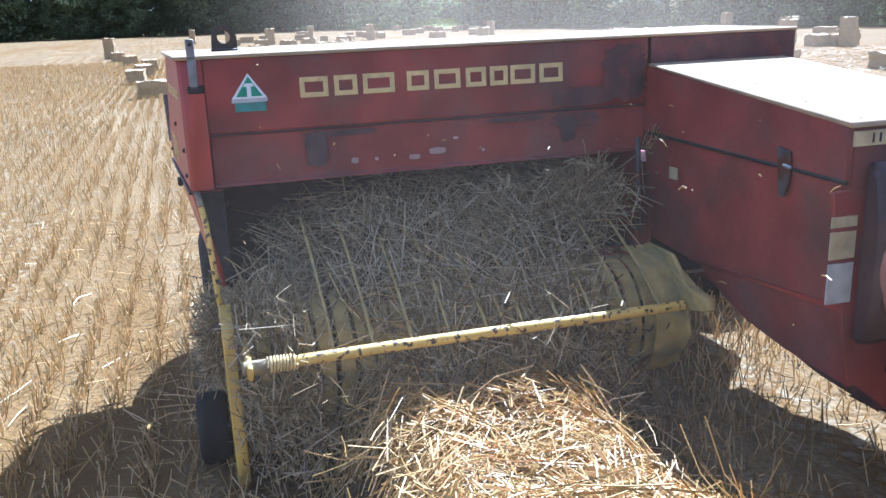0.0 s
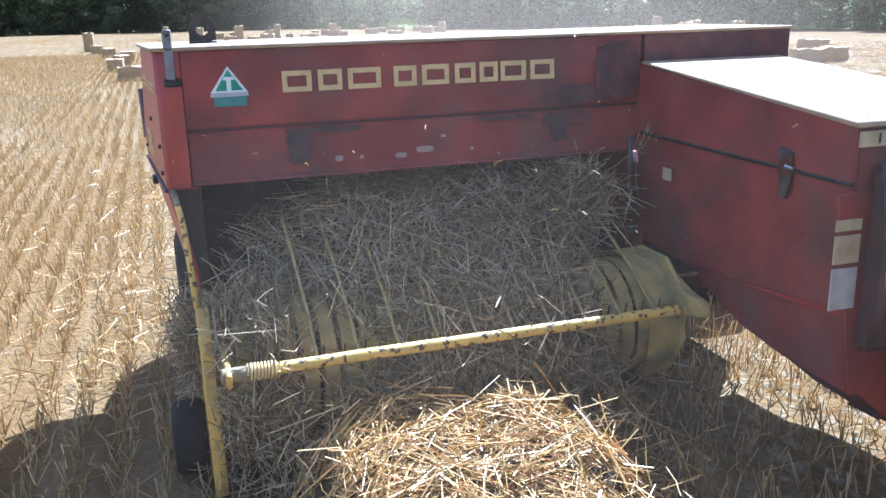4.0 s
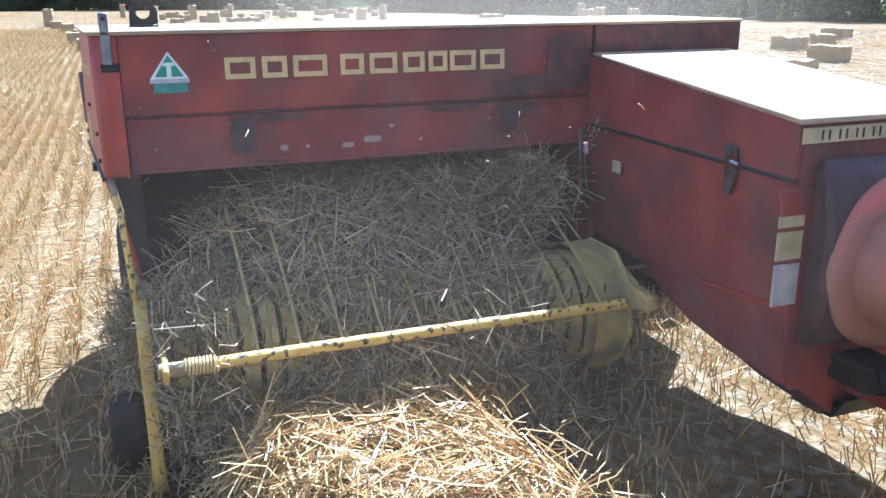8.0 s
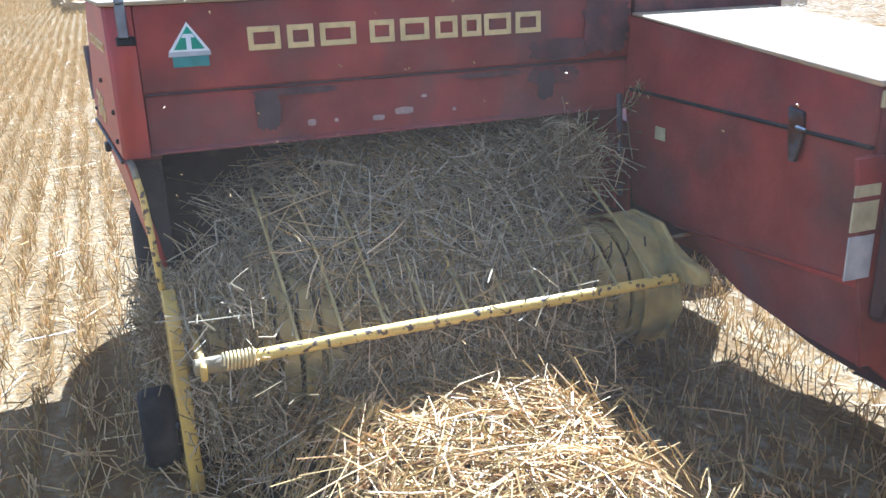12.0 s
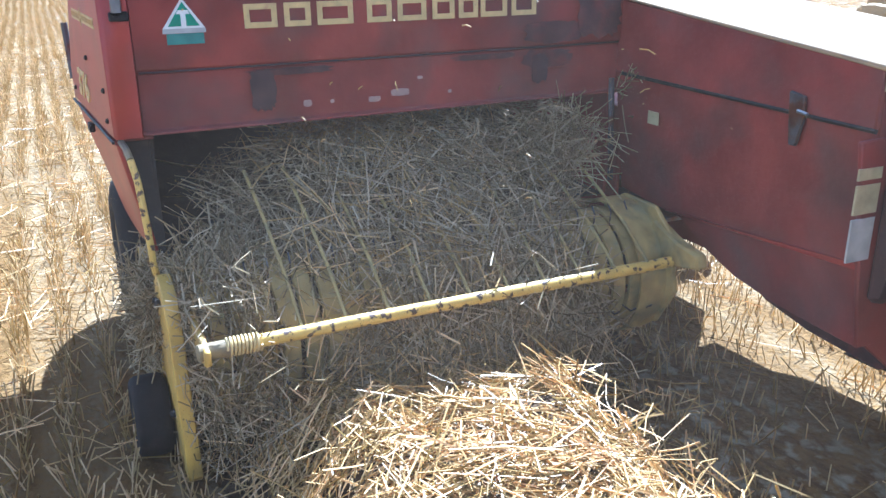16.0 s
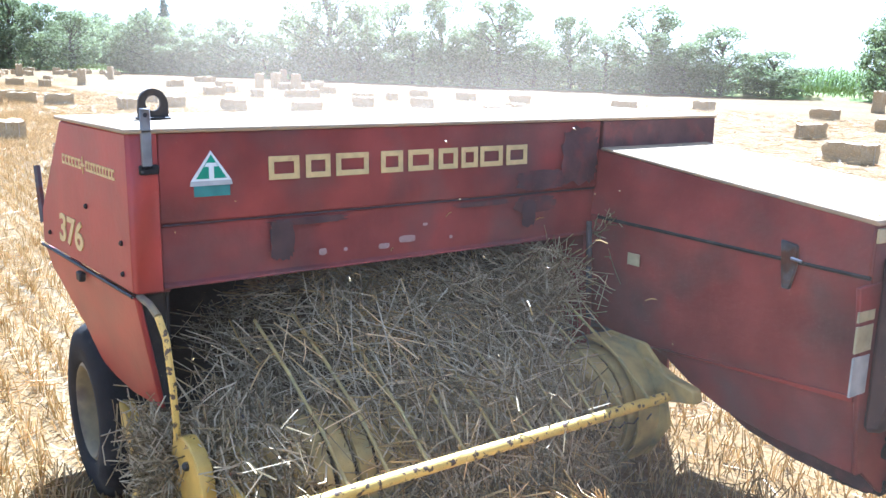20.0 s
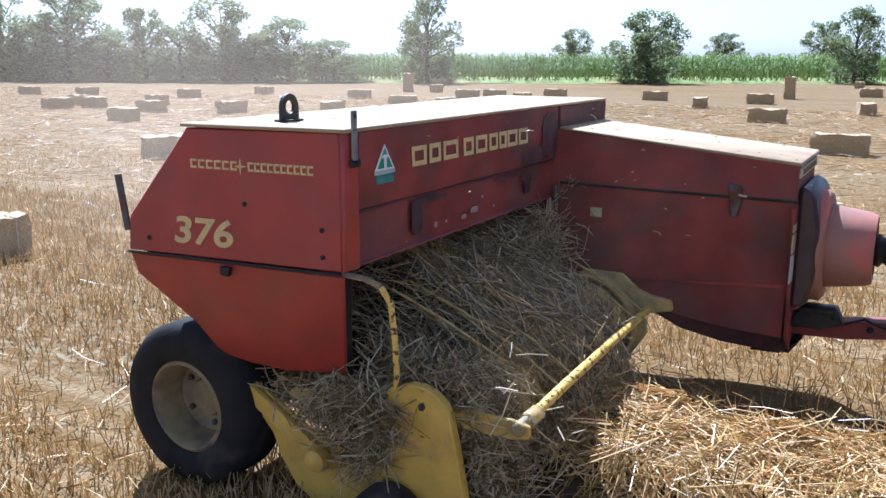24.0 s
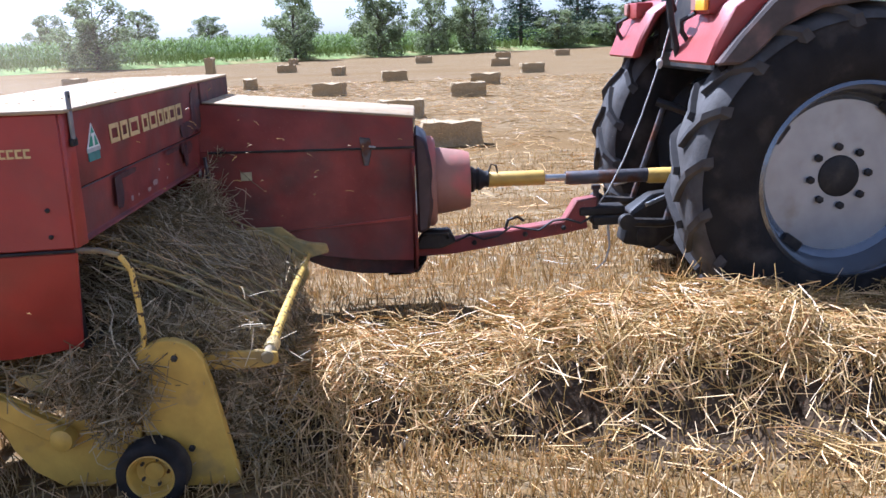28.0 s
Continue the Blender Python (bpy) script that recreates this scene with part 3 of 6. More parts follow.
def hood():
    part("corner_flange", prism([(0.0, 0.0), (0.012, 0.012), (0.018, 0.09), (0.0, 0.09)], "z", 1.052, 1.548, 0.003), RED, baler)
    up = part("front_panel", prism([(0.004, 1.262), (0.012, 1.27), (0.02, 1.548), (0.0, 1.548), (-0.008, 1.262)], "y", 0.092, W - 0.003, 0.003), RED_DIRTY, baler)
    part("front_flap", prism([(0.0, 1.255), (-0.012, 1.255), (-0.022, 1.065), (0.012, 1.055), (0.012, 1.065), (-0.01, 1.07)], "y", 0.092, W - 0.003, 0.003), RED_DIRTY, baler)
    part("flap_hinge", tube([(0.009, 0.1, 1.26), (0.009, W - 0.01, 1.26)], 0.003, 6), STAIN, baler)
    part("far_front_panel", prism([(0.0, 1.42), (0.03, 1.42), (0.03, 1.548), (0.0, 1.548)], "y", W + 0.004, 2.71, 0.004), GRIME, baler)
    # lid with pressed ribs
    lid = part("hood_lid", prism([(0.03, -0.012), (-0.695, -0.062), (-0.695, 2.72), (0.03, 2.72)], "z", 1.549, 1.563, 0.004), RED_TOP, baler, "dusty lid, paled as sunlit")
    # Added walls shut the side gap; their black paints the mouth's shade.
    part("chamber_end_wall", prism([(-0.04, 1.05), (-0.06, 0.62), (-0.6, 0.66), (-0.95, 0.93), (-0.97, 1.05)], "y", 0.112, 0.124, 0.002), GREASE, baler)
    part("chamber_gap_strip", prism([(0.03, 1.035), (0.124, 1.035), (0.124, 0.63), (0.1, 0.63)], "x", -0.062, -0.05, 0.001), GREASE, baler)
    # Added ledge shuts the same gap from above.
    part("chamber_gap_ledge", block(-0.96, -0.03, 0.026, 0.126, 1.036, 1.048, 0.002), GRIME, baler)
    part("feed_wall", block(-0.97, -0.02, W - 0.03, W - 0.012, 0.62, 1.06, 0.002), RED_DIRTY, baler)
    part("hood_back", prism([(-0.68, 1.545), (-0.695, 1.545), (-1.015, 1.18), (-1.03, 1.03), (-0.995, 0.94), (-0.985, 0.94), (-1.01, 1.03), (-1.0, 1.18)], "y", 0.024, W + 0.01, 0.002), RED_DIRTY, baler)
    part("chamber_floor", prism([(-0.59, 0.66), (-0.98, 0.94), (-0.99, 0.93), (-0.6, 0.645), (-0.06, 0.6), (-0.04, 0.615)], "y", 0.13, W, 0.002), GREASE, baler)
    # corner strap, lifting eye, thin rear post
    strap = part("corner_strap", prism([(0.021, 0.039), (0.03, 0.039), (0.03, 0.071), (0.021, 0.071)], "z", 1.44, 1.625, 0.003), GALVANISED, baler)
    part("strap_foot", block(0.018, 0.03, 0.03, 0.09, 1.425, 1.455, 0.004), GREASE, strap)
    part("strap_hole", moved(lathe([(0.007, 0), (0.007, 0.002)], "x", 10), pose(0.0295, 0.055, 1.605)), DARK, strap)
    ring = part("lifting_eye", eye_plate(-0.38, 0.2, 1.564), GREASE, baler, "black iron lifting eye", 40)
    part("eye_foot", block(-0.41, -0.35, 0.145, 0.255, 1.5635, 1.572, 0.003), GREASE, ring)
    part("rear_post", tube([(-1.015, -0.065, 1.12), (-1.045, -0.07, 1.345)], 0.014, 6), IRON, baler)
    # dark stains of grease where tool marks sit on the flap
    for k, (y0, y1, z0, z1, mat) in enumerate(((0.45, 0.545, 1.1, 1.252, STAIN), (0.43, 0.76, 1.222, 1.25, GRIME), (1.5, 1.74, 1.18, 1.252, GRIME), (1.55, 1.63, 1.12, 1.24, STAIN), (1.2, 1.5, 1.226, 1.25, GRIME))):
        part("grease_mark", ragged_patch(y0, y1, z0, z1, k), mat, baler).matrix_basis = pose(0.0125 + 0.0014 * (mat is STAIN), 0, 0)
    # Darker patches at the panel's far end, beside the housing.
    part("dark_end_mark", ragged_patch(1.74, 1.965, 1.275, 1.54, 8), GRIME, baler).matrix_basis = pose(0.0215, 0, 0)
    part("dark_end_mark", ragged_patch(1.5, 1.8, 1.27, 1.36, 9), GRIME, baler).matrix_basis = pose(0.0186, 0, 0)
    for k, (y, z, w, h) in enumerate(((0.65, 1.12, 0.016, 0.013), (0.74, 1.12, 0.008, 0.007), (0.9, 1.115, 0.026, 0.011), (1.0, 1.132, 0.04, 0.014), (1.2, 1.12, 0.008, 0.007), (1.08, 1.18, 0.012, 0.006))):
        part("bare_patch", ragged_patch(y - w, y + w, z - h, z + h, k + 40), BARE, baler).matrix_basis = pose(0.0128, 0, 0)
    part("chute_edge", tube([(0.03, W - 0.05, 1.12), (0.06, W - 0.05, 0.7)], 0.012, 6), IRON, baler)
    return up


front_panel = hood()


def bar_mesh(w, h):
    """A plain hollow block standing for one mark of lettering, in the yz plane, facing +x."""
    t = min(w, h) * 0.24
    bm = bmesh.new()
    outer = [(0, 0), (w, 0), (w, h), (0, h)]
    inner = [(t, t), (w - t, t), (w - t, h - t), (t, h - t)]
    a = [bm.verts.new((0.0, y, z)) for y, z in outer]
    b = [bm.verts.new((0.0, y, z)) for y, z in inner]
    for i in range(4):
        j = (i + 1) % 4
        bm.faces.new((a[i], a[j], b[j], b[i]))
    ext = bmesh.ops.extrude_face_region(bm, geom=list(bm.faces))
    bmesh.ops.translate(bm, vec=(0.003, 0, 0), verts=[g for g in ext["geom"] if isinstance(g, bmesh.types.BMVert)])
    return bm


def decals():
    """Maker's lettering as plain blocks, the safety triangle, and the model number."""
    # two words of blocks across the front
    marks = [(0.45, 0.12), (0.585, 0.1), (0.7, 0.14), (0.88, 0.1), (0.995, 0.12), (1.13, 0.095), (1.235, 0.085), (1.325, 0.12), (1.455, 0.115)]
    for y, w in marks:
        part("lettering_block", moved(bar_mesh(w * 0.92, 0.078), pose(0.0205, y, 1.385) @ pose(0, 0, 0, 0, -1.5, 0)), CREAM, front_panel)
    part("warning_triangle", prism([(0.188, 1.395), (0.322, 1.395), (0.255, 1.49)], "x", 0.0185, 0.0215, 0), WHITE, front_panel, "white triangle sticker with a green sign")
    part("sign_field", prism([(0.205, 1.402), (0.305, 1.402), (0.255, 1.478)], "x", 0.0205, 0.0228, 0), GREEN, front_panel)
    part("sign_bar", prism([(0.247, 1.402), (0.263, 1.402), (0.263, 1.44), (0.247, 1.44)], "x", 0.022, 0.0242, 0), WHITE, front_panel)
    part("sign_bar", prism([(0.233, 1.44), (0.277, 1.44), (0.27, 1.452), (0.24, 1.452)], "x", 0.022, 0.0242, 0), WHITE, front_panel)
    part("triangle_base", prism([(0.186, 1.38), (0.324, 1.38), (0.322, 1.395), (0.188, 1.395)], "x", 0.0182, 0.0222, 0), LABEL_GREY, front_panel)
    part("sticker_strip", prism([(0.198, 1.345), (0.316, 1.345), (0.316, 1.379), (0.198, 1.379)], "x", 0.0165, 0.0205, 0), TEAL, front_panel, "faded green sticker strip")
    # small maker's line on the side, two runs of blocks with a star between
    x = -0.665
    for k in range(16):
        if k == 6:
            for a in (0, 45):
                part("star_mark", moved(prism([(-0.03, 0), (0, 0.006), (0.03, 0), (0, -0.006)], "y", -0.003, 0.001, 0), pose(-0.43, 0, 1.41, 0, a * 2, 0)), CREAM, side_up)
            x = -0.395
        w = 0.03 if k < 6 else 0.024
        part("lettering_block", prism([(x, 1.394), (x + w, 1.394), (x + w, 1.402), (x + 0.008, 1.402), (x + 0.008, 1.42), (x + w, 1.42), (x + w, 1.428), (x, 1.428)], "y", -0.003, 0.001, 0), CREAM, side_up)
        x += w + (0.008 if k < 6 else 0.005)
    # the model number
    fc = bpy.data.curves.new("model_number", "FONT")
    fc.body, fc.size, fc.extrude, fc.shear, fc.offset = "376", 0.13, 0.002, 0.12, 0.003
    holder = bpy.data.objects.new("model_number_source", fc)
    scene.collection.objects.link(holder)
    bpy.context.view_layer.update()
    me = bpy.data.meshes.new_from_object(holder)
    bpy.data.objects.remove(holder)
    me.materials.clear()
    me.materials.append(CREAM)
    ob = new("model_number", me)
    ob.parent = side_up
    ob.matrix_basis = pose(-0.775, -0.002, 1.098, 90, 0, 0) @ Matrix.Diagonal((1.5, 1.12, 1, 1))
    ob["label"] = "cream painted number 376"


decals()


def gearbox_housing():
    y0, y1 = W, 2.64
    low = [(-0.015, 0.635), (0.38, 0.605), (0.52, 0.52), (0.68, 0.46), (0.9, 0.425), (1.2, 0.41), (1.25, 0.41), (1.25, 1.133), (-0.015, 1.143)]
    belly = [(0.05, 0.55), (0.38, 0.5), (0.52, 0.4), (0.68, 0.33), (0.9, 0.29), (1.2, 0.275), (1.23, 0.29)]
    leaned = prism(low, "y", y0, y0 + 0.02, 0.004)
    for v in leaned.verts:  # the lower sheet leans inwards below the seam
        v.co.y += max(0.0, 1.13 - v.co.z) * 0.13
        v.co.x -= max(0.0, v.co.x - 1.0) * max(0.0, 1.13 - v.co.z) * 0.12
    side = part("housing_side", leaned, RED_DIRTY, baler)
    up = part("housing_cover_side", prism([(-0.015, 1.14), (1.255, 1.13), (1.255, 1.305), (-0.015, 1.43)], "y", y0 - 0.004, y0 + 0.018, 0.005), RED_DIRTY, baler)
    part("housing_lid", prism([(0.032, 1.426), (0.032, 1.438), (1.262, 1.318), (1.27, 1.3), (1.262, 1.3)], "y", y0 - 0.01, y1 + 0.01, 0.004), RED_TOP, baler, "dusty sloping lid, paled as sunlit")
    part("housing_far_side", prism([(0.03, 0.6), (0.38, 0.56), (0.52, 0.46), (0.68, 0.39), (0.9, 0.35), (1.25, 0.335), (1.25, 1.3), (0.03, 1.42)], "y", y1 - 0.02, y1, 0.004), RED_DIRTY, baler)
    part("housing_belly", prism(belly + [(1.23, 0.6), (0.05, 0.72)], "y", y0 + 0.26, y1 - 0.03, 0.006), GRIME, baler, "dark underside of the housing")
    front = part("housing_front", prism([(y0 + 0.11, 0.42), (y0 + 0.26, 0.3), (y1 - 0.02, 0.3), (y1 - 0.02, 1.298), (y0 + 0.02, 1.298), (y0 + 0.02, 1.13)], "x", 1.235, 1.252, 0.003), RED_DIRTY, baler)
    part("front_post", prism([(y0 - 0.05, 1.1), (y0 + 0.1, 1.11), (y0 + 0.16, 0.5), (y0 + 0.15, 0.42), (y0 + 0.07, 0.42)], "x", 1.24, 1.258, 0.004), RED_DIRTY, front)
    part("housing_toe", prism([(1.05, 0.268), (1.25, 0.28), (1.31, 0.37), (1.27, 0.36), (1.2, 0.274)], "y", y0 + 0.27, y1 - 0.05, 0.003), GREASE, baler)
    part("seam_rail", tube([(0.04, y0 - 0.006, 1.137), (1.26, y0 - 0.004, 1.127)], 0.008, 6), GREASE, side)
    part("cover_latch", prism([(0.935, 1.2), (1.0, 1.19), (1.005, 1.12), (0.985, 1.03), (0.955, 1.03), (0.945, 1.1)], "y", y0 - 0.02, y0 - 0.004, 0.004), IRON, side)
    part("latch_pin", tube([(0.99, y0 - 0.03, 1.145), (1.03, y0 - 0.03, 1.14)], 0.006, 6), STEEL, side)
    part("housing_sticker", prism([(0.22, 0.965), (0.285, 0.965), (0.285, 1.015), (0.22, 1.015)], "y", y0 - 0.003, y0, 0), LABEL, side, "small weathered cream sticker")
    for z0, z1, mat in ((0.985, 1.02, LABEL), (0.88, 0.97, LABEL), (0.73, 0.865, LABEL_GREY)):
        part("housing_label", prism([(y0 - 0.045, z0), (y0 + 0.05, z0), (y0 + 0.05, z1), (y0 - 0.045, z1)], "x", 1.254, 1.2605, 0), mat, front, "weathered instruction sticker")
    part("name_strip", prism([(y0 + 0.01, 1.24), (y1 - 0.03, 1.24), (y1 - 0.03, 1.288), (y0 + 0.01, 1.288)], "x", 1.2522, 1.264, 0.002), LABEL, front, "weathered cream strip with dark marks")
    for k in range(8):
        y = y0 + 0.075 + 0.066 * k
        for d in (0.0, 0.026):
            part("lettering_bar", block(1.2635, 1.2655, y + d, y + d + 0.007, 1.25, 1.28, 0), GREASE, front)
    for x0, x1, z0, z1, k in ((0.9, 1.04, 1.135, 1.22, 1), (0.02, 0.14, 1.14, 1.4, 3), (0.62, 0.95, 1.135, 1.18, 4)):
        stain = part("oil_stain", ragged_patch(-x1, -x0, z0, z1, k + 20), GRIME, side)
        stain.matrix_basis = pose(0, y0 - 0.0048 if z1 > 1.1 else y0 - 0.0008, 0, 0, 0, -90)
    part("panel_fold", prism([(0.3, 0.62), (0.34, 0.62), (1.22, 0.7), (1.22, 0.68)], "y", y0 + 0.05, y0 + 0.0626, 0), RED, side)


gearbox_housing()


def driveline():
    cy, cz = 2.33, 0.86
    plate = part("flywheel_plate", prism([(1.255, 0.58), (1.33, 0.6), (1.36, 0.75), (1.36, 1.0), (1.33, 1.16), (1.255, 1.2)], "y", W + 0.06, 2.62, 0.02), STAIN, baler)
    part("shield_flange", moved(lathe([(0.24, 1.27), (0.285, 1.275), (0.29, 1.36), (0.265, 1.385), (0.2, 1.385)], "x", 36), pose(0, cy, cz)), PINK, baler, "faded red flywheel shield", 50)
    part("shaft_shield", moved(lathe([(0.2, 1.38), (0.215, 1.385), (0.19, 1.56), (0.175, 1.6), (0.15, 1.602), (0.145, 1.57)], "x", 36), pose(0, cy, cz)), PINK, baler, "faded red plastic cone", 50)
    part("drive_joint", moved(lathe([(0.03, 1.55), (0.075, 1.58), (0.085, 1.62), (0.065, 1.64), (0.075, 1.66), (0.05, 1.7), (0.055, 1.72), (0.03, 1.74)], "x", 20), pose(0, cy, cz)), GREASE, baler, "", 50)
    guard = part("shaft_guard", moved(lathe([(0.038, 1.7), (0.048, 1.72), (0.048, 2.08), (0.04, 2.085)], "x", 20), pose(0, cy, cz - 0.005)), YELLOW, baler, "yellow tube over the drive shaft", 50)
    part("inner_shaft", moved(lathe([(0.022, 2.07), (0.022, 2.24)], "x", 14), pose(0, cy, cz - 0.01)), STEEL, guard, "", 50)
    part("shaft_tube", moved(lathe([(0.04, 2.22), (0.044, 2.23), (0.044, 2.75), (0.04, 2.76)], "x", 18), pose(0, cy, cz - 0.015)), IRON, baler, "", 50)
    part("guard_end", moved(lathe([(0.044, 2.745), (0.05, 2.76), (0.05, 3.0), (0.06, 3.04)], "x", 18), pose(0, cy, cz - 0.02)), YELLOW, baler, "", 50)
    part("guard_chain", tube([(1.72, cy - 0.02, 0.9), (1.74, cy - 0.04, 0.96), (1.77, cy - 0.04, 0.95), (1.78, cy - 0.03, 0.9)], 0.006, 6), IRON, baler)
    # tongue
    tongue = part("drawbar", prism([(1.2, 0.37), (1.2, 0.46), (1.48, 0.475), (2.2, 0.57), (2.28, 0.7), (2.42, 0.72), (2.42, 0.66), (2.34, 0.63), (2.36, 0.52), (2.22, 0.49), (1.5, 0.385)], "y", 2.28, 2.4, 0.008), RED_DIRTY, baler, "dirty red drawbar")
    part("bracket", prism([(1.22, 0.44), (1.3, 0.56), (1.46, 0.56), (1.5, 0.48), (1.4, 0.44)], "y", 2.2, 2.3, 0.01), GREASE, tongue)
    part("bracket_loop", tube([(1.27, 2.2, 0.52), (1.3, 2.18, 0.545), (1.44, 2.18, 0.545), (1.45, 2.2, 0.51)], 0.012, 8), GREASE, tongue)
    part("hitch_clevis", block(2.3, 2.6, 2.27, 2.41, 0.6, 0.66, 0.012), GREASE, tongue)
    part("hitch_pin", moved(lathe([(0.02, 0.5), (0.02, 0.76), (0.032, 0.765), (0.03, 0.79)], "z", 12), pose(2.42, 2.34, 0)), IRON, tongue, "", 50)
    hose = [(1.5 + 0.09 * k, 2.27 - 0.01 * math.sin(k), 0.47 + 0.013 * k + 0.03 * math.sin(k * 1.9)) for k in range(11)]
    part("hose", tube(hose, 0.008, 6), DARK, tongue)
    part("hose_loop", tube([(1.82, 2.27, 0.54), (1.84, 2.26, 0.6), (1.9, 2.25, 0.62), (1.94, 2.26, 0.59)], 0.01, 6), DARK, tongue)
    part("hanging_cord", tube([(2.5, 2.3, 0.62), (2.49, 2.28, 0.5), (2.5, 2.27, 0.4), (2.47, 2.26, 0.3), (2.4, 2.24, 0.25)], 0.01, 6, 0.4), ROPE, tongue)
    for x in (1.62, 1.95, 2.2):
        part("bolt", moved(lathe([(0.018, 0), (0.018, -0.012), (0.01, -0.02)], "y", 6), pose(x, 2.28, 0.36 + (x - 1.2) * 0.13 + 0.04)), GREASE, tongue)
    # closed chamber behind, from which the bales come
    # Unseen; its walls reach low so that the ground beneath falls in shade.
    chamber = part("bale_chamber", prism([(2.03, 0.24), (2.03, 0.98), (2.62, 0.98), (2.62, 0.24), (2.6, 0.24), (2.6, 0.96), (2.05, 0.96), (2.05, 0.24)], "x", -2.9, -0.05, 0.003), RED_DIRTY, baler)
    part("chamber_base", block(-2.9, -0.05, 2.052, 2.598, 0.42, 0.44, 0.003), IRON, chamber)


driveline()


def tyre_bm(r, rim, w, n=48):
    """A smooth tyre about the y axis, w wide."""
    s = (r - rim)
    prof = [(rim, -w * 0.4), (rim + s * 0.12, -w * 0.47), (rim + s * 0.5, -w * 0.5), (rim + s * 0.85, -w * 0.44), (r, -w * 0.3), (r, 0), (r, w * 0.3), (rim + s * 0.85, w * 0.44), (rim + s * 0.5, w * 0.5), (rim + s * 0.12, w * 0.47), (rim, w * 0.4)]
    bm = lathe(prof, "y", n, ring=True)
    return bm


def lug_mesh(r, w, h, side):
    """One slanted bar of a tractor tyre's tread, at the top of the wheel."""
    bm = bmesh.new()
    rows = []
    for x, f in ((-0.02, 0.0), (0.06, 0.35), (0.14, 0.72), (0.2, 0.98)):
        y = side * f * w * 0.5
        drop = 0.0 if f < 0.6 else (f - 0.6) ** 2 * 0.42
        z = math.sqrt(max(0.0, (r) ** 2 - x * x)) - drop
        hh = h if f < 0.9 else h * 0.9
        t = 0.028
        rows.append([bm.verts.new((x - t, y, z - 0.03)), bm.verts.new((x - t * 0.7, y, z + hh)), bm.verts.new((x + t * 0.7, y, z + hh)), bm.verts.new((x + t, y, z - 0.03))])
    for a, b in zip(rows, rows[1:]):
        for k in range(3):
            bm.faces.new((a[k], a[k + 1], b[k + 1], b[k]))
    bm.faces.new(rows[0]), bm.faces.new(rows[-1][::-1])
    return bm


TURNING = []  # wheel, centre in its thing's frame, radius


def small_wheel(parent, name, x, y, z, r, rim, w, rim_mat, label):
    hub = new(name)
    hub.parent = parent
    hub["label"] = label
    hub.matrix_basis = pose(x, y, z)
    part("tyre", tyre_bm(r, rim, w), RUBBER, hub, "worn black tyre", 50)
    part("rim", lathe([(rim * 1.02, w * 0.36), (rim * 1.04, -w * 0.42), (rim * 0.97, -w * 0.45), (rim * 0.93, -w * 0.42), (rim * 0.9, -w * 0.28), (rim * 0.83, -w * 0.1), (rim * 0.78, w * 0.06), (rim * 0.45, w * 0.1), (rim * 0.4, w * 0.02), (rim * 0.15, 0.0)], "y", 36), rim_mat, hub, "", 40)
    for k in range(5):
        a = 2 * math.pi * k / 5
        part("wheel_nut", moved(lathe([(0.07 * rim, 0), (0.07 * rim, -0.02), (0.04 * rim, -0.026)], "y", 6), pose(rim * 0.6 * math.cos(a), w * 0.1, rim * 0.6 * math.sin(a))), IRON, hub)
    TURNING.append((hub, (x, y, z), r))
    return hub


small_wheel(baler, "carrying_wheel", -0.85, 0.135, 0.355, 0.36, 0.195, 0.27, RIM_DUSTY, "black tyred carrying wheel with dusty yellow rim")
small_wheel(baler, "far_carrying_wheel", -0.85, 2.95, 0.355, 0.36, 0.195, 0.27, RIM_DUSTY, "black tyred carrying wheel with dusty yellow rim")
part("axle", tube([(-0.85, 0.2, 0.36), (-0.85, 2.9, 0.36)], 0.035, 10), IRON, baler)


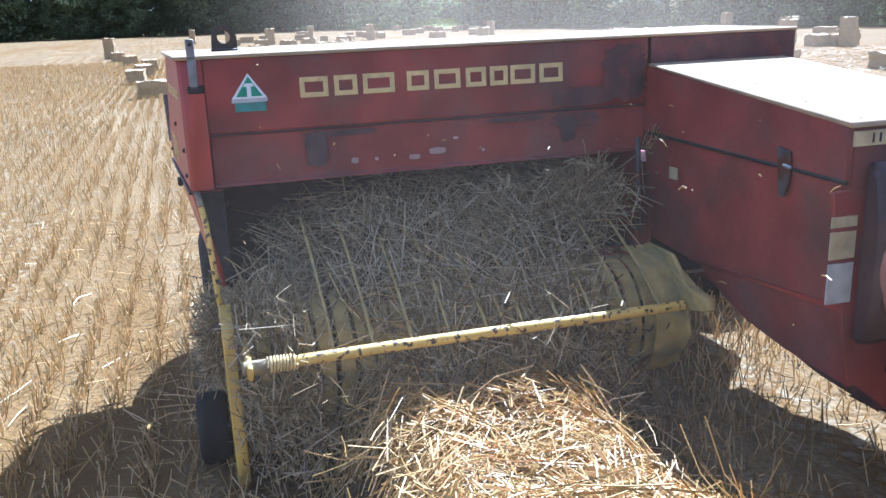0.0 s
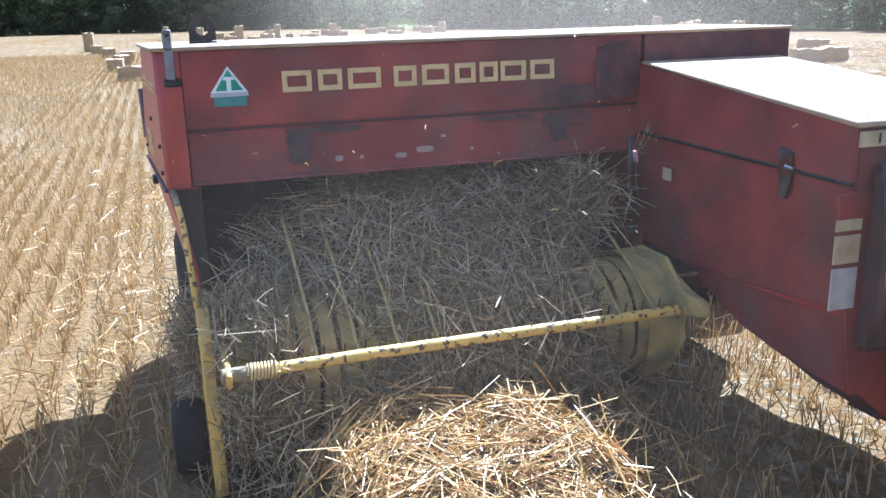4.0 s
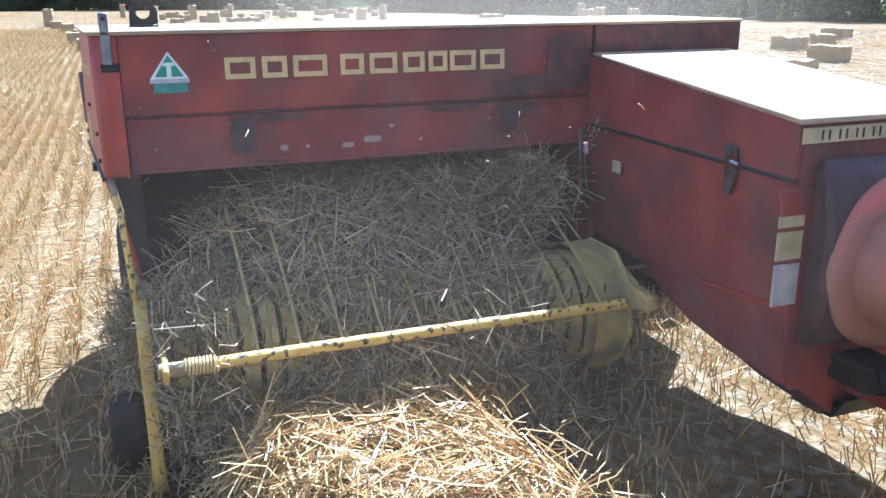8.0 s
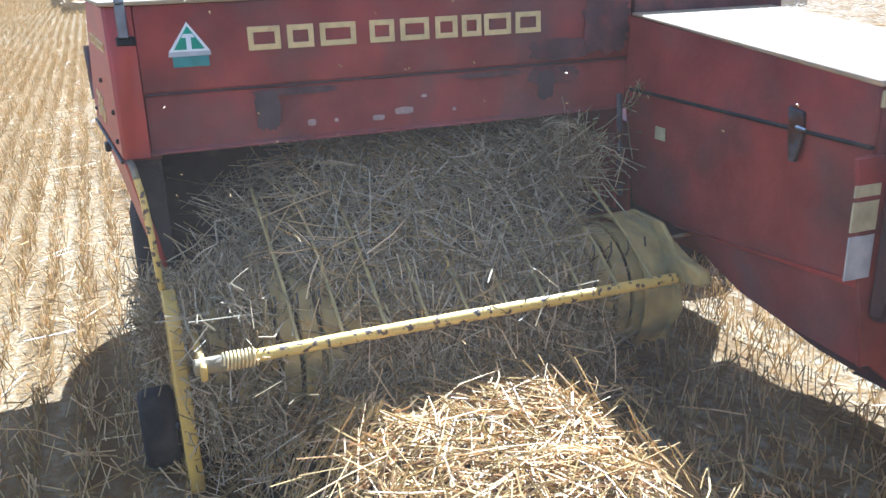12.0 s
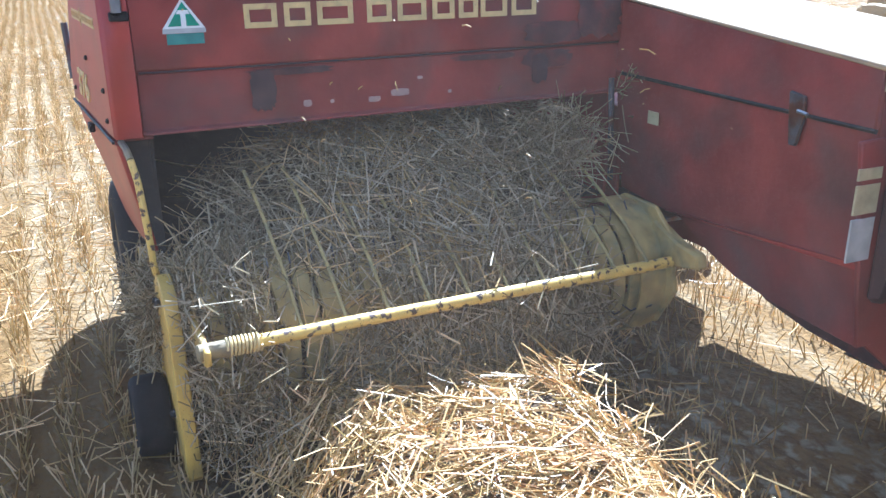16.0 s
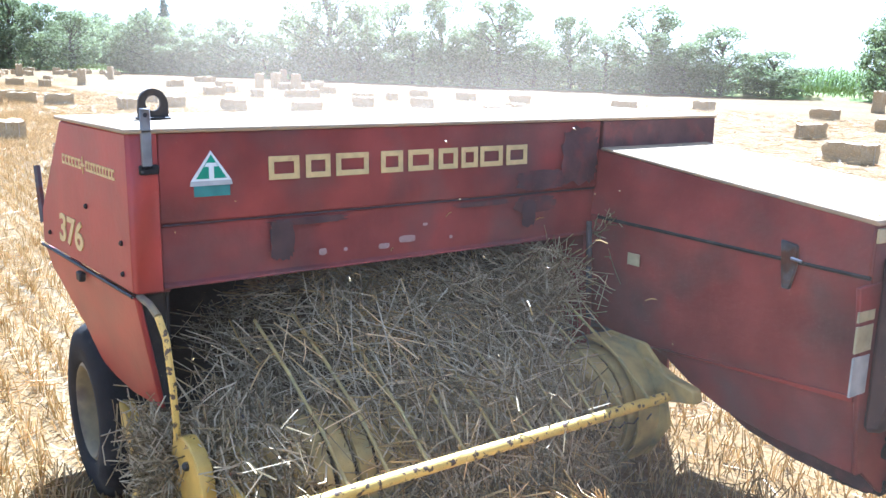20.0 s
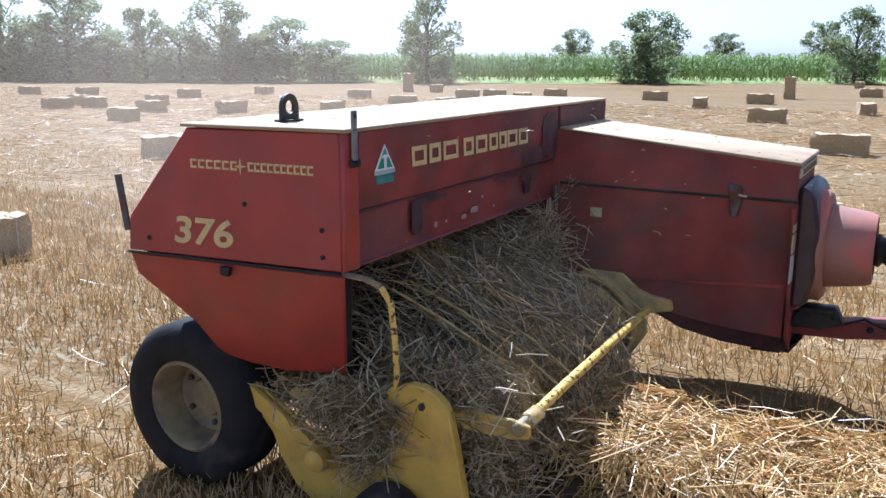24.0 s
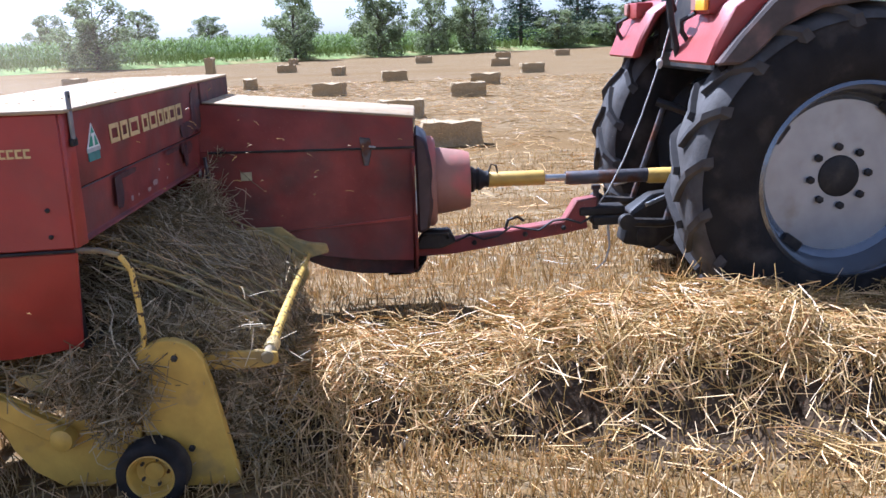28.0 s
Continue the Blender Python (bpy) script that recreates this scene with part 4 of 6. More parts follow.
def pickup():
    """The yellow pickup: end plates, stripper bands, tine reel, wind guard."""
    group = baler
    y0, y1 = 0.095, 1.9
    top = [(0.275 + 0.145 * math.cos(a), 0.52 + 0.14 * math.sin(a)) for a in [math.radians(d) for d in range(0, 181, 20)]]
    plate = top + [(0.135, 0.38), (0.17, 0.1), (0.24, 0.03), (0.49, 0.03), (0.512, 0.055), (0.435, 0.46)]
    near = part("end_plate", prism(plate, "y", y0 - 0.045, y0, 0.004), YELLOW, group)
    for x, z in ((0.2, 0.55), (0.3, 0.585), (0.33, 0.2)):
        part("bolt", moved(lathe([(0.014, 0), (0.014, -0.01), (0.008, -0.016)], "y", 6), pose(x, y0 - 0.045, z)), GREASE, near)
    far = part("far_end_plate", prism([(0.1, 0.28), (0.12, 0.62), (0.25, 0.7), (0.45, 0.7), (0.55, 0.62), (0.6, 0.4), (0.5, 0.24), (0.25, 0.18)], "y", y1 - 0.05, y1 - 0.03, 0.006), DUSTY_YELLOW, group)
    # rear frame behind the end plate
    part("rear_arm", prism([(-0.63, 0.51), (-0.57, 0.53), (-0.2, 0.33), (0.13, 0.3), (0.16, 0.1), (-0.04, 0.02), (-0.22, 0.03), (-0.33, 0.1), (-0.4, 0.2), (-0.44, 0.3)], "y", y0 + 0.0, y0 + 0.02, 0.004), YELLOW, group)
    part("rear_brace", prism([(-0.64, 0.5), (-0.57, 0.53), (-0.18, 0.31), (-0.24, 0.25)], "y", y0 - 0.035, y0 - 0.002, 0.004), YELLOW, group)
    part("upper_web", prism([(-0.37, 0.48), (-0.34, 0.51), (-0.2, 0.535), (0.13, 0.56), (0.13, 0.36), (-0.14, 0.37)], "y", y0 + 0.022, y0 + 0.034, 0.004), DUSTY_YELLOW, group, "dust-caked yellow plate")
    part("pivot_knob", moved(lathe([(0.05, 0), (0.055, -0.02), (0.045, -0.05), (0.02, -0.06)], "y", 14), pose(-0.17, y0 - 0.03, 0.27)), YELLOW, group)
    part("hook_plate", prism([(0.05, 0.2), (0.13, 0.2), (0.14, 0.33), (0.04, 0.35)], "y", y0 - 0.05, y0 - 0.03, 0.006), YELLOW, group)
    # bent guard rod from the panel corner
    rod = [(-0.01, 0.02, 1.04), (0.08, 0.025, 1.035), (0.145, 0.03, 1.012), (0.18, 0.04, 0.95), (0.19, 0.05, 0.8), (0.192, 0.055, 0.68), (0.18, 0.06, 0.63), (0.15, 0.065, 0.6)]
    part("guard_rod", tube(rod[2:], 0.0115, 8), CHIPPED, group, "bent yellow rod with chipped paint")
    part("rod_bracket", tube(rod[:3], 0.0118, 8), RIM_DUSTY, group, "grimy bent rod end")
    # curved shield over the far bands
    curve = [(0.28 + 0.27 * math.cos(math.radians(d)), 0.42 + 0.27 * math.sin(math.radians(d))) for d in range(126, -67, -8)]
    part("band_shield", prism(curve + [(0.28 + (x - 0.28) * 0.97, 0.42 + (z - 0.42) * 0.97) for x, z in curve[::-1]], "y", 1.735, 1.862, 0.0), DUSTY_YELLOW, group, "dusty yellow curved shield")
    # stripper bands
    band = bmesh.new()
    arc = [(0.28 + 0.24 * math.cos(math.radians(d)), 0.42 + 0.24 * math.sin(math.radians(d))) for d in range(130, -71, -10)]
    outer, inner = arc, [(0.28 + (x - 0.28) * 0.96, 0.42 + (z - 0.42) * 0.96) for x, z in arc]
    rows = []
    for (x, z), (u, v) in zip(outer, inner):
        rows.append([band.verts.new((u, -0.03, v)), band.verts.new((x, -0.026, z)), band.verts.new((x, 0.026, z)), band.verts.new((u, 0.03, v))])
    for a, b in zip(rows, rows[1:]):
        for k in range(3):
            band.faces.new((a[k], a[k + 1], b[k + 1], b[k]))
    me = data_of("stripper_band", band, DUSTY_YELLOW, 40)
    for k in range(22):
        ob = new("stripper_band", me)
        ob.parent = group
        ob.matrix_basis = pose(0, 0.19 + 0.0735 * k, 0)
    # wind guard
    arm = part("guard_arm", prism([(0.38, 0.5), (0.38, 0.573), (0.62, 0.578), (0.69, 0.565), (0.69, 0.52), (0.62, 0.505)], "y", y0 + 0.02, y0 + 0.04, 0.004), YELLOW, group)
    part("arm_pivot", moved(lathe([(0.02, -0.015), (0.026, -0.01), (0.026, 0.08), (0.015, 0.09)], "y", 12), pose(0.65, y0 + 0.02, 0.55)), RIM_DUSTY, arm)
    pipe = [(0.648, 0.21, 0.552), (0.635, 0.6, 0.55), (0.622, 1.1, 0.543), (0.61, 1.6, 0.535), (0.6, 1.82, 0.53)]
    part("wind_guard_pipe", tube(pipe, 0.0205, 14), CHIPPED, group, "yellow pipe spotted with rust")
    coil = [(0.648 + 0.026 * math.cos(a), 0.185 + 0.1 * a / (2 * math.pi * 9), 0.552 + 0.026 * math.sin(a)) for a in [2 * math.pi * 9 * k / 108 for k in range(109)]]
    part("coil_spring", tube(coil, 0.0045, 5), CREAM, group, "worn cream coil spring")
    # long rods that trail from the pipe over the straw
    finger = data_of("guard_finger", tube([(0.612, 0, 0.552), (0.45, 0, 0.664), (0.2, 0, 0.784), (-0.06, 0, 0.885)], 0.0062, 7), DUSTY_YELLOW, 50)
    for k in range(10):
        ob = new("guard_finger", finger)
        ob.parent = group
        ob.matrix_basis = pose(0, 0.42 + 0.143 * k, 0)
    part("far_arm", prism([(0.4, 0.56), (0.46, 0.65), (0.6, 0.6), (0.71, 0.585), (0.725, 0.535), (0.6, 0.505), (0.44, 0.48)], "y", y1 - 0.06, y1 - 0.01, 0.008), DUSTY_YELLOW, group)
    small_wheel(group, "gauge_wheel", 0.19, -0.015, 0.137, 0.14, 0.092, 0.12, YELLOW, "small gauge wheel with yellow rim")
    part("gauge_axle", tube([(0.19, 0.0, 0.137), (0.19, 0.14, 0.137)], 0.014, 8), IRON, group)
    # tine reel
    reel = new("tine_reel")
    reel.parent = group
    reel.matrix_basis = pose(0.28, 0, 0.42)
    part("reel_shaft", tube([(0, 0.14, 0), (0, 1.86, 0)], 0.03, 10), IRON, reel)
    tine = data_of("tine", tube([(0, 0, 0.14), (0.02, 0, 0.2), (0.0, 0, 0.27), (-0.03, 0, 0.29)], 0.0035, 5), IRON)
    for b in range(4):
        part("tine_bar", moved(tube([(0, 0.16, 0.15), (0, 1.85, 0.15)], 0.014, 8), pose(0, 0, 0, 0, 90 * b, 0)), IRON, reel)
        for k in range(22):
            ob = new("tine", tine)
            ob.parent = reel
            ob.matrix_basis = pose(0, 0.237 + 0.0735 * k, 0, 0, 90 * b, 0)
    return reel


reel = pickup()


def smooth(u):
    return min(1.0, max(0.0, u * 2.2 - 0.9))


def straw_mat():
    """Straw riding up over the pickup into the chamber."""
    rng = np.random.default_rng(77)
    line = [(0.62, 0.05), (0.59, 0.3), (0.54, 0.5), (0.45, 0.63), (0.31, 0.72), (0.16, 0.8), (0.02, 0.89), (-0.14, 0.96), (-0.34, 1.0)]
    nx, ny = len(line), 24
    verts, faces = [], []
    for i, (x, z) in enumerate(line):
        for j in range(ny):
            y = 0.33 + (0.1 if i < 4 else 0.0) * (1 - j / (ny - 1)) + (1.21 + 0.38 * smooth(i / (nx - 1))) * j / (ny - 1)
            w = (j / (ny - 1) - 0.5) * 2
            low = 0.13 * max(0.0, abs(w) - 0.6) / 0.4
            d = noise.noise(Vector((x * 4, y * 3.2, z * 4))) * 0.02 - 0.05
            slack = 0.1 * max(0.0, 0.1 - w) ** 1.3 * min(1.0, i / 4)
            verts.append((x + d - low, y, z + d - low * 0.6 - slack))
    for i in range(nx - 1):
        for j in range(ny - 1):
            faces.append((i * ny + j, i * ny + j + 1, (i + 1) * ny + j + 1, (i + 1) * ny + j))
    mat = thing("straw_mat", "thick mat of tangled shaded straw over the pickup", "straw", "", "stuff")
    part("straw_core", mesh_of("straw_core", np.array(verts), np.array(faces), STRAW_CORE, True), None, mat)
    n = 4700
    u = np.where(rng.random(n) < 0.24, rng.uniform(0, 2.6, n), rng.uniform(0, nx - 1.01, n))
    i = u.astype(int)
    pts = np.array(line)
    p2 = pts[i] + (pts[i + 1] - pts[i]) * (u - i)[:, None]
    tang = pts[i + 1] - pts[i]
    tang /= np.linalg.norm(tang, axis=1, keepdims=True)
    share = rng.uniform(0, 1, n)
    y = 0.3 + share * (1.26 + 0.38 * np.clip(u / nx * 2.2 - 0.9, 0, 1)) + rng.normal(0, 0.04, n) + 0.24 * (1 - share) * (u < 3.4)
    sink = 0.13 * np.clip(np.abs(share * 2 - 1) - 0.6, 0, 1) / 0.4
    out = np.stack([tang[:, 1], -tang[:, 0]], 1)
    lift = np.clip(rng.normal(0.0, 0.04, n), -0.1, 0.05)
    p = np.stack([p2[:, 0] + out[:, 0] * lift - sink * 0.6, y, p2[:, 1] + out[:, 1] * lift - sink * 0.6 - 0.1 * np.clip(1.1 - share * 2, 0, 2) ** 1.3 * np.clip(u / 4, 0, 1)], 1)
    a = rng.uniform(0, 2 * np.pi, n)
    ways = np.stack([tang[:, 0] * np.sin(a), np.cos(a) * 0.75, tang[:, 1] * np.sin(a)], 1)
    ways[:, [0, 2]] += out * np.clip(rng.normal(0.04, 0.24, n), -0.3, 0.3)[:, None]
    lengths = rng.uniform(0.1, 0.46, n) * np.where(u > nx - 3, 0.7, 1.0)
    v, f = straw_mesh(p - ways * (lengths * 0.5)[:, None], ways, lengths, rng.uniform(0.0012, 0.0031, n), rng.normal(0, 0.09, n), rng)
    part("straw_stalks", mesh_of("straw_stalks", v, f, SHADED_STRAW), None, mat)["kind"] = "stuff"
    return mat


mat_thing = straw_mat()


def straw_clump(label, boxes, count, seed, long=1.0):
    """Straw caught on a ledge: stalks in a few overlapping lumps."""
    rng = np.random.default_rng(seed)
    ps = []
    for (x, y, z), (sx, sy, sz) in boxes:
        k = count // len(boxes)
        ps.append(np.array([x, y, z]) + rng.normal(0, 0.5, (k, 3)) * np.array([sx, sy, sz]))
    p = np.concatenate(ps)
    n = len(p)
    ways = rng.normal(0, 1, (n, 3)) * np.array([1, 0.7, 0.9])
    lengths = rng.uniform(0.05, 0.26, n) * long
    v, f = straw_mesh(p - ways / np.linalg.norm(ways, axis=1, keepdims=True) * (lengths * 0.5)[:, None], ways, lengths, rng.uniform(0.0015, 0.003, n), rng.normal(0, 0.1, n), rng)
    return tagged(new("straw_clump", mesh_of("straw_clump", v, f, SHADED_STRAW)), label, "straw", kind="stuff")


def lid_litter():
    """Chaff and short stalks lying on both lids."""
    rng = np.random.default_rng(55)
    n = 150
    on_hood = rng.random(n) < 0.6
    x = np.where(on_hood, rng.uniform(-0.72, 0.02, n), rng.uniform(0.06, 1.24, n))
    y = np.where(on_hood, rng.uniform(0.0, 2.7, n), rng.uniform(1.98, 2.62, n))
    z = np.where(on_hood, 1.5655, 1.4415 - (x - 0.03) * 0.0976)
    a = rng.uniform(0, 2 * np.pi, n)
    ways = np.stack([np.cos(a), np.sin(a), np.where(on_hood, 0.0, -0.0976 * np.cos(a))], 1)
    lengths = rng.uniform(0.006, 0.02, n) * np.where(rng.random(n) < 0.1, 3, 1)
    v, f = straw_mesh(np.stack([x, y, z], 1), ways, lengths, rng.uniform(0.0008, 0.0016, n), np.zeros(n), rng, 1)
    return tagged(new("chaff_litter", mesh_of("chaff_litter", v, f, STRAW)), "short straw bits lying on the baler lids", "chaff", kind="stuff")


litter = lid_litter()
clump = straw_clump("tangle of shade-darkened straw caught on the yellow pickup frame", [((-0.04, 0.13, 0.5), (0.3, 0.12, 0.12)), ((0.06, 0.12, 0.42), (0.16, 0.06, 0.16)), ((-0.2, 0.16, 0.47), (0.26, 0.08, 0.1)), ((0.12, 0.035, 0.5), (0.1, 0.03, 0.12)), ((0.1, 0.26, 0.56), (0.22, 0.16, 0.1)), ((0.44, 0.24, 0.3), (0.16, 0.12, 0.26)), ((0.02, 0.08, 0.46), (0.2, 0.05, 0.12)), ((0.3, 0.26, 0.665), (0.2, 0.12, 0.04)), ((0.1, 0.3, 0.66), (0.24, 0.16, 0.06)), ((0.49, 0.28, 0.42), (0.12, 0.08, 0.26)), ((0.55, 0.3, 0.26), (0.16, 0.12, 0.24)), ((0.44, 0.28, 0.52), (0.12, 0.1, 0.1))], 2400, 31)
heap_top = straw_clump("mound of shade-darkened straw pushed up under the red flap", [((0.06, 1.6, 0.89), (0.14, 0.34, 0.1)), ((0.06, 1.68, 0.94), (0.08, 0.14, 0.12)), ((0.03, 1.35, 0.9), (0.12, 0.6, 0.08)), ((0.06, 1.66, 0.82), (0.22, 0.2, 0.12))], 560, 35, 1.0)
tuft = straw_clump("tuft of brown straw hanging over the outside of the pickup plate", [((0.04, 0.02, 0.53), (0.2, 0.05, 0.1)), ((0.1, 0.02, 0.44), (0.12, 0.05, 0.18)), ((-0.06, 0.03, 0.46), (0.16, 0.05, 0.12)), ((0.06, 0.01, 0.36), (0.08, 0.04, 0.16))], 420, 37, 0.9)
packed = straw_clump("straw packed between the pickup plate and the first bands", [((0.4, 0.135, 0.56), (0.16, 0.05, 0.12)), ((0.48, 0.135, 0.44), (0.1, 0.05, 0.2)), ((0.3, 0.14, 0.62), (0.18, 0.05, 0.08)), ((0.5, 0.14, 0.3), (0.1, 0.05, 0.2))], 520, 38, 0.7)
wisps = straw_clump("wisps of straw caught on the housing seam", [((0.1, 1.962, 1.14), (0.08, 0.008, 0.03)), ((0.06, 1.955, 1.08), (0.03, 0.008, 0.06))], 26, 33, 0.35)


# ---- the tractor ----
tractor = thing("tractor", "red tractor with large lugged rear tyres pulling the baler", "tractor")
TC = 2.4  # its centre line
TR, TW = 0.945, 0.46


def rear_wheel(side):
    """side -1: towards the windrow, +1: away from it."""
    y = TC + side * 0.86
    x, z = 3.55, TR - 0.01
    hub = new("rear_wheel")
    hub.parent = tractor
    hub["label"] = "large rear wheel with dull silver rim and deep lugs"
    hub.matrix_basis = pose(x, y, z, 0, 0, 0 if side < 0 else 180)
    part("tyre", tyre_bm(TR - 0.045, 0.52, TW, n=64), RUBBER, hub, "dusty black lugged tyre", 50)
    for s in (-1, 1):
        me = data_of("lug", lug_mesh(TR - 0.045, TW, 0.038, s), LUG_RUBBER)
        for k in range(19):
            ob = new("lug", me)
            ob.parent = hub
            ob.matrix_basis = pose(0, 0, 0, 0, 360 / 19 * (k + (0.5 if s > 0 else 0)), 0)
    w = TW
    barrel = [(0.5, w * 0.4), (0.535, w * 0.42), (0.535, -w * 0.43), (0.515, -w * 0.45), (0.5, -w * 0.4), (0.48, -w * 0.2), (0.462, -w * 0.08), (0.425, -w * 0.03), (0.418, -w * 0.01)]
    part("rim", lathe(barrel, "y", 56), RIM_BARREL, hub, "glossy steel rim, dark as if reflecting the tyre", 35)
    part("wheel_disc", lathe([(0.422, -w * 0.022), (0.37, w * 0.045), (0.34, w * 0.052), (0.31, w * 0.03), (0.29, 0.0), (0.24, -0.004), (0.12, -0.004)], "y", 56), RIM, hub, "dull silver pressed steel disc", 35)
    tr = TR - 0.042
    tread = [(tr - 0.055, -w * 0.46), (tr - 0.02, -w * 0.39), (tr, -w * 0.3), (tr, 0), (tr, w * 0.3), (tr - 0.02, w * 0.39), (tr - 0.055, w * 0.46), (tr - 0.07, 0)]
    part("tread", lathe(tread, "y", 64, ring=True), TREAD_RUBBER, hub, "dusty grey tread between the lugs, lightened as sunlit", 50)
    part("hub_cap", lathe([(0.12, 0.0), (0.115, -w * 0.04), (0.1, -w * 0.06), (0.03, -w * 0.06)], "y", 24), GREASE, hub, "", 35)
    for k in range(8):
        a = 2 * math.pi * (k + 0.5) / 8
        part("wheel_nut", moved(lathe([(0.022, 0), (0.022, -0.03), (0.012, -0.036)], "y", 6), pose(0.165 * math.cos(a), -0.004, 0.165 * math.sin(a))), GREASE, hub)
    for k in range(8):
        a = 2 * math.pi * k / 8
        part("rim_hole", moved(lathe([(0.009, 0), (0.009, -0.004)], "y", 8), pose(0.24 * math.cos(a), -0.005, 0.24 * math.sin(a))), GREASE, hub)
    for k in range(4):
        a = 2 * math.pi * (k + 0.3) / 4
        bm = block(-0.06, 0.06, -0.02, 0.02, -0.03, 0.03, 0.008)
        part("rim_lug", moved(bm, pose(0.44 * math.cos(a), -w * 0.06, 0.44 * math.sin(a)) @ pose(0, 0, 0, 0, -math.degrees(a) + 90, 0)), GREASE, hub)
    TURNING.append((hub, (x, y, z), TR * (1 if side < 0 else -1)))


rear_wheel(-1)
rear_wheel(1)


def fender(side):
    """A red fender over a rear wheel, with a black outer lip and lamps at its rear face."""
    y_in, y_out = TC + side * 0.36, TC + side * 0.98
    lo, hi = min(y_in, y_out), max(y_in, y_out)
    shell = [(2.73, 1.57), (2.78, 1.7), (2.87, 1.87), (2.98, 1.945), (3.2, 1.98), (4.1, 1.985), (4.1, 1.95), (3.2, 1.945), (3.0, 1.905), (2.91, 1.84), (2.83, 1.69), (2.79, 1.57)]
    f = part("fender", prism(shell, "y", lo, hi, 0.014), RED, tractor, "glossy faded red fender")
    out0, out1 = (hi + 0.002, hi + 0.08) if side > 0 else (lo - 0.08, lo - 0.002)
    lip = [(2.76, 1.57), (2.88, 1.72), (3.03, 1.88), (3.15, 1.975), (3.3, 1.995), (4.1, 2.0), (4.1, 1.88), (3.6, 1.875), (3.3, 1.84), (3.1, 1.75), (2.97, 1.62), (2.9, 1.57)]
    part("fender_lip", prism(lip, "y", out0, out1, 0.015), DUSTY_RUBBER, f, "black rubber fender lip")
    part("fender_cheek", prism([(2.74, 1.575), (2.94, 1.575), (3.1, 1.84), (3.3, 1.93), (3.3, 1.975), (3.2, 1.975), (2.985, 1.94), (2.88, 1.865), (2.79, 1.7)], "y", *((hi - 0.02, hi - 0.001) if side > 0 else (lo + 0.001, lo + 0.02)), 0.004), RED, f)
    part("lamp_housing", block(2.81, 2.93, lo + 0.2, lo + 0.44, 1.83, 1.935, 0.015, 2), RED, f)
    if side < 0:
        part("amber_lens", block(2.785, 2.812, lo + 0.21, lo + 0.35, 1.85, 1.93, 0.01, 2), ORANGE, f, "amber turn lamp")
    part("red_lens", block(2.79, 2.812, lo + 0.352, lo + 0.43, 1.85, 1.93, 0.006), PINK, f)
    part("lamp_cable", tube([(2.81, lo + 0.4, 1.84), (2.74, lo + 0.42, 1.8), (2.75, lo + 0.44, 1.74), (2.79, lo + 0.44, 1.68)], 0.014, 6), DARK, f)


fender(-1)
fender(1)


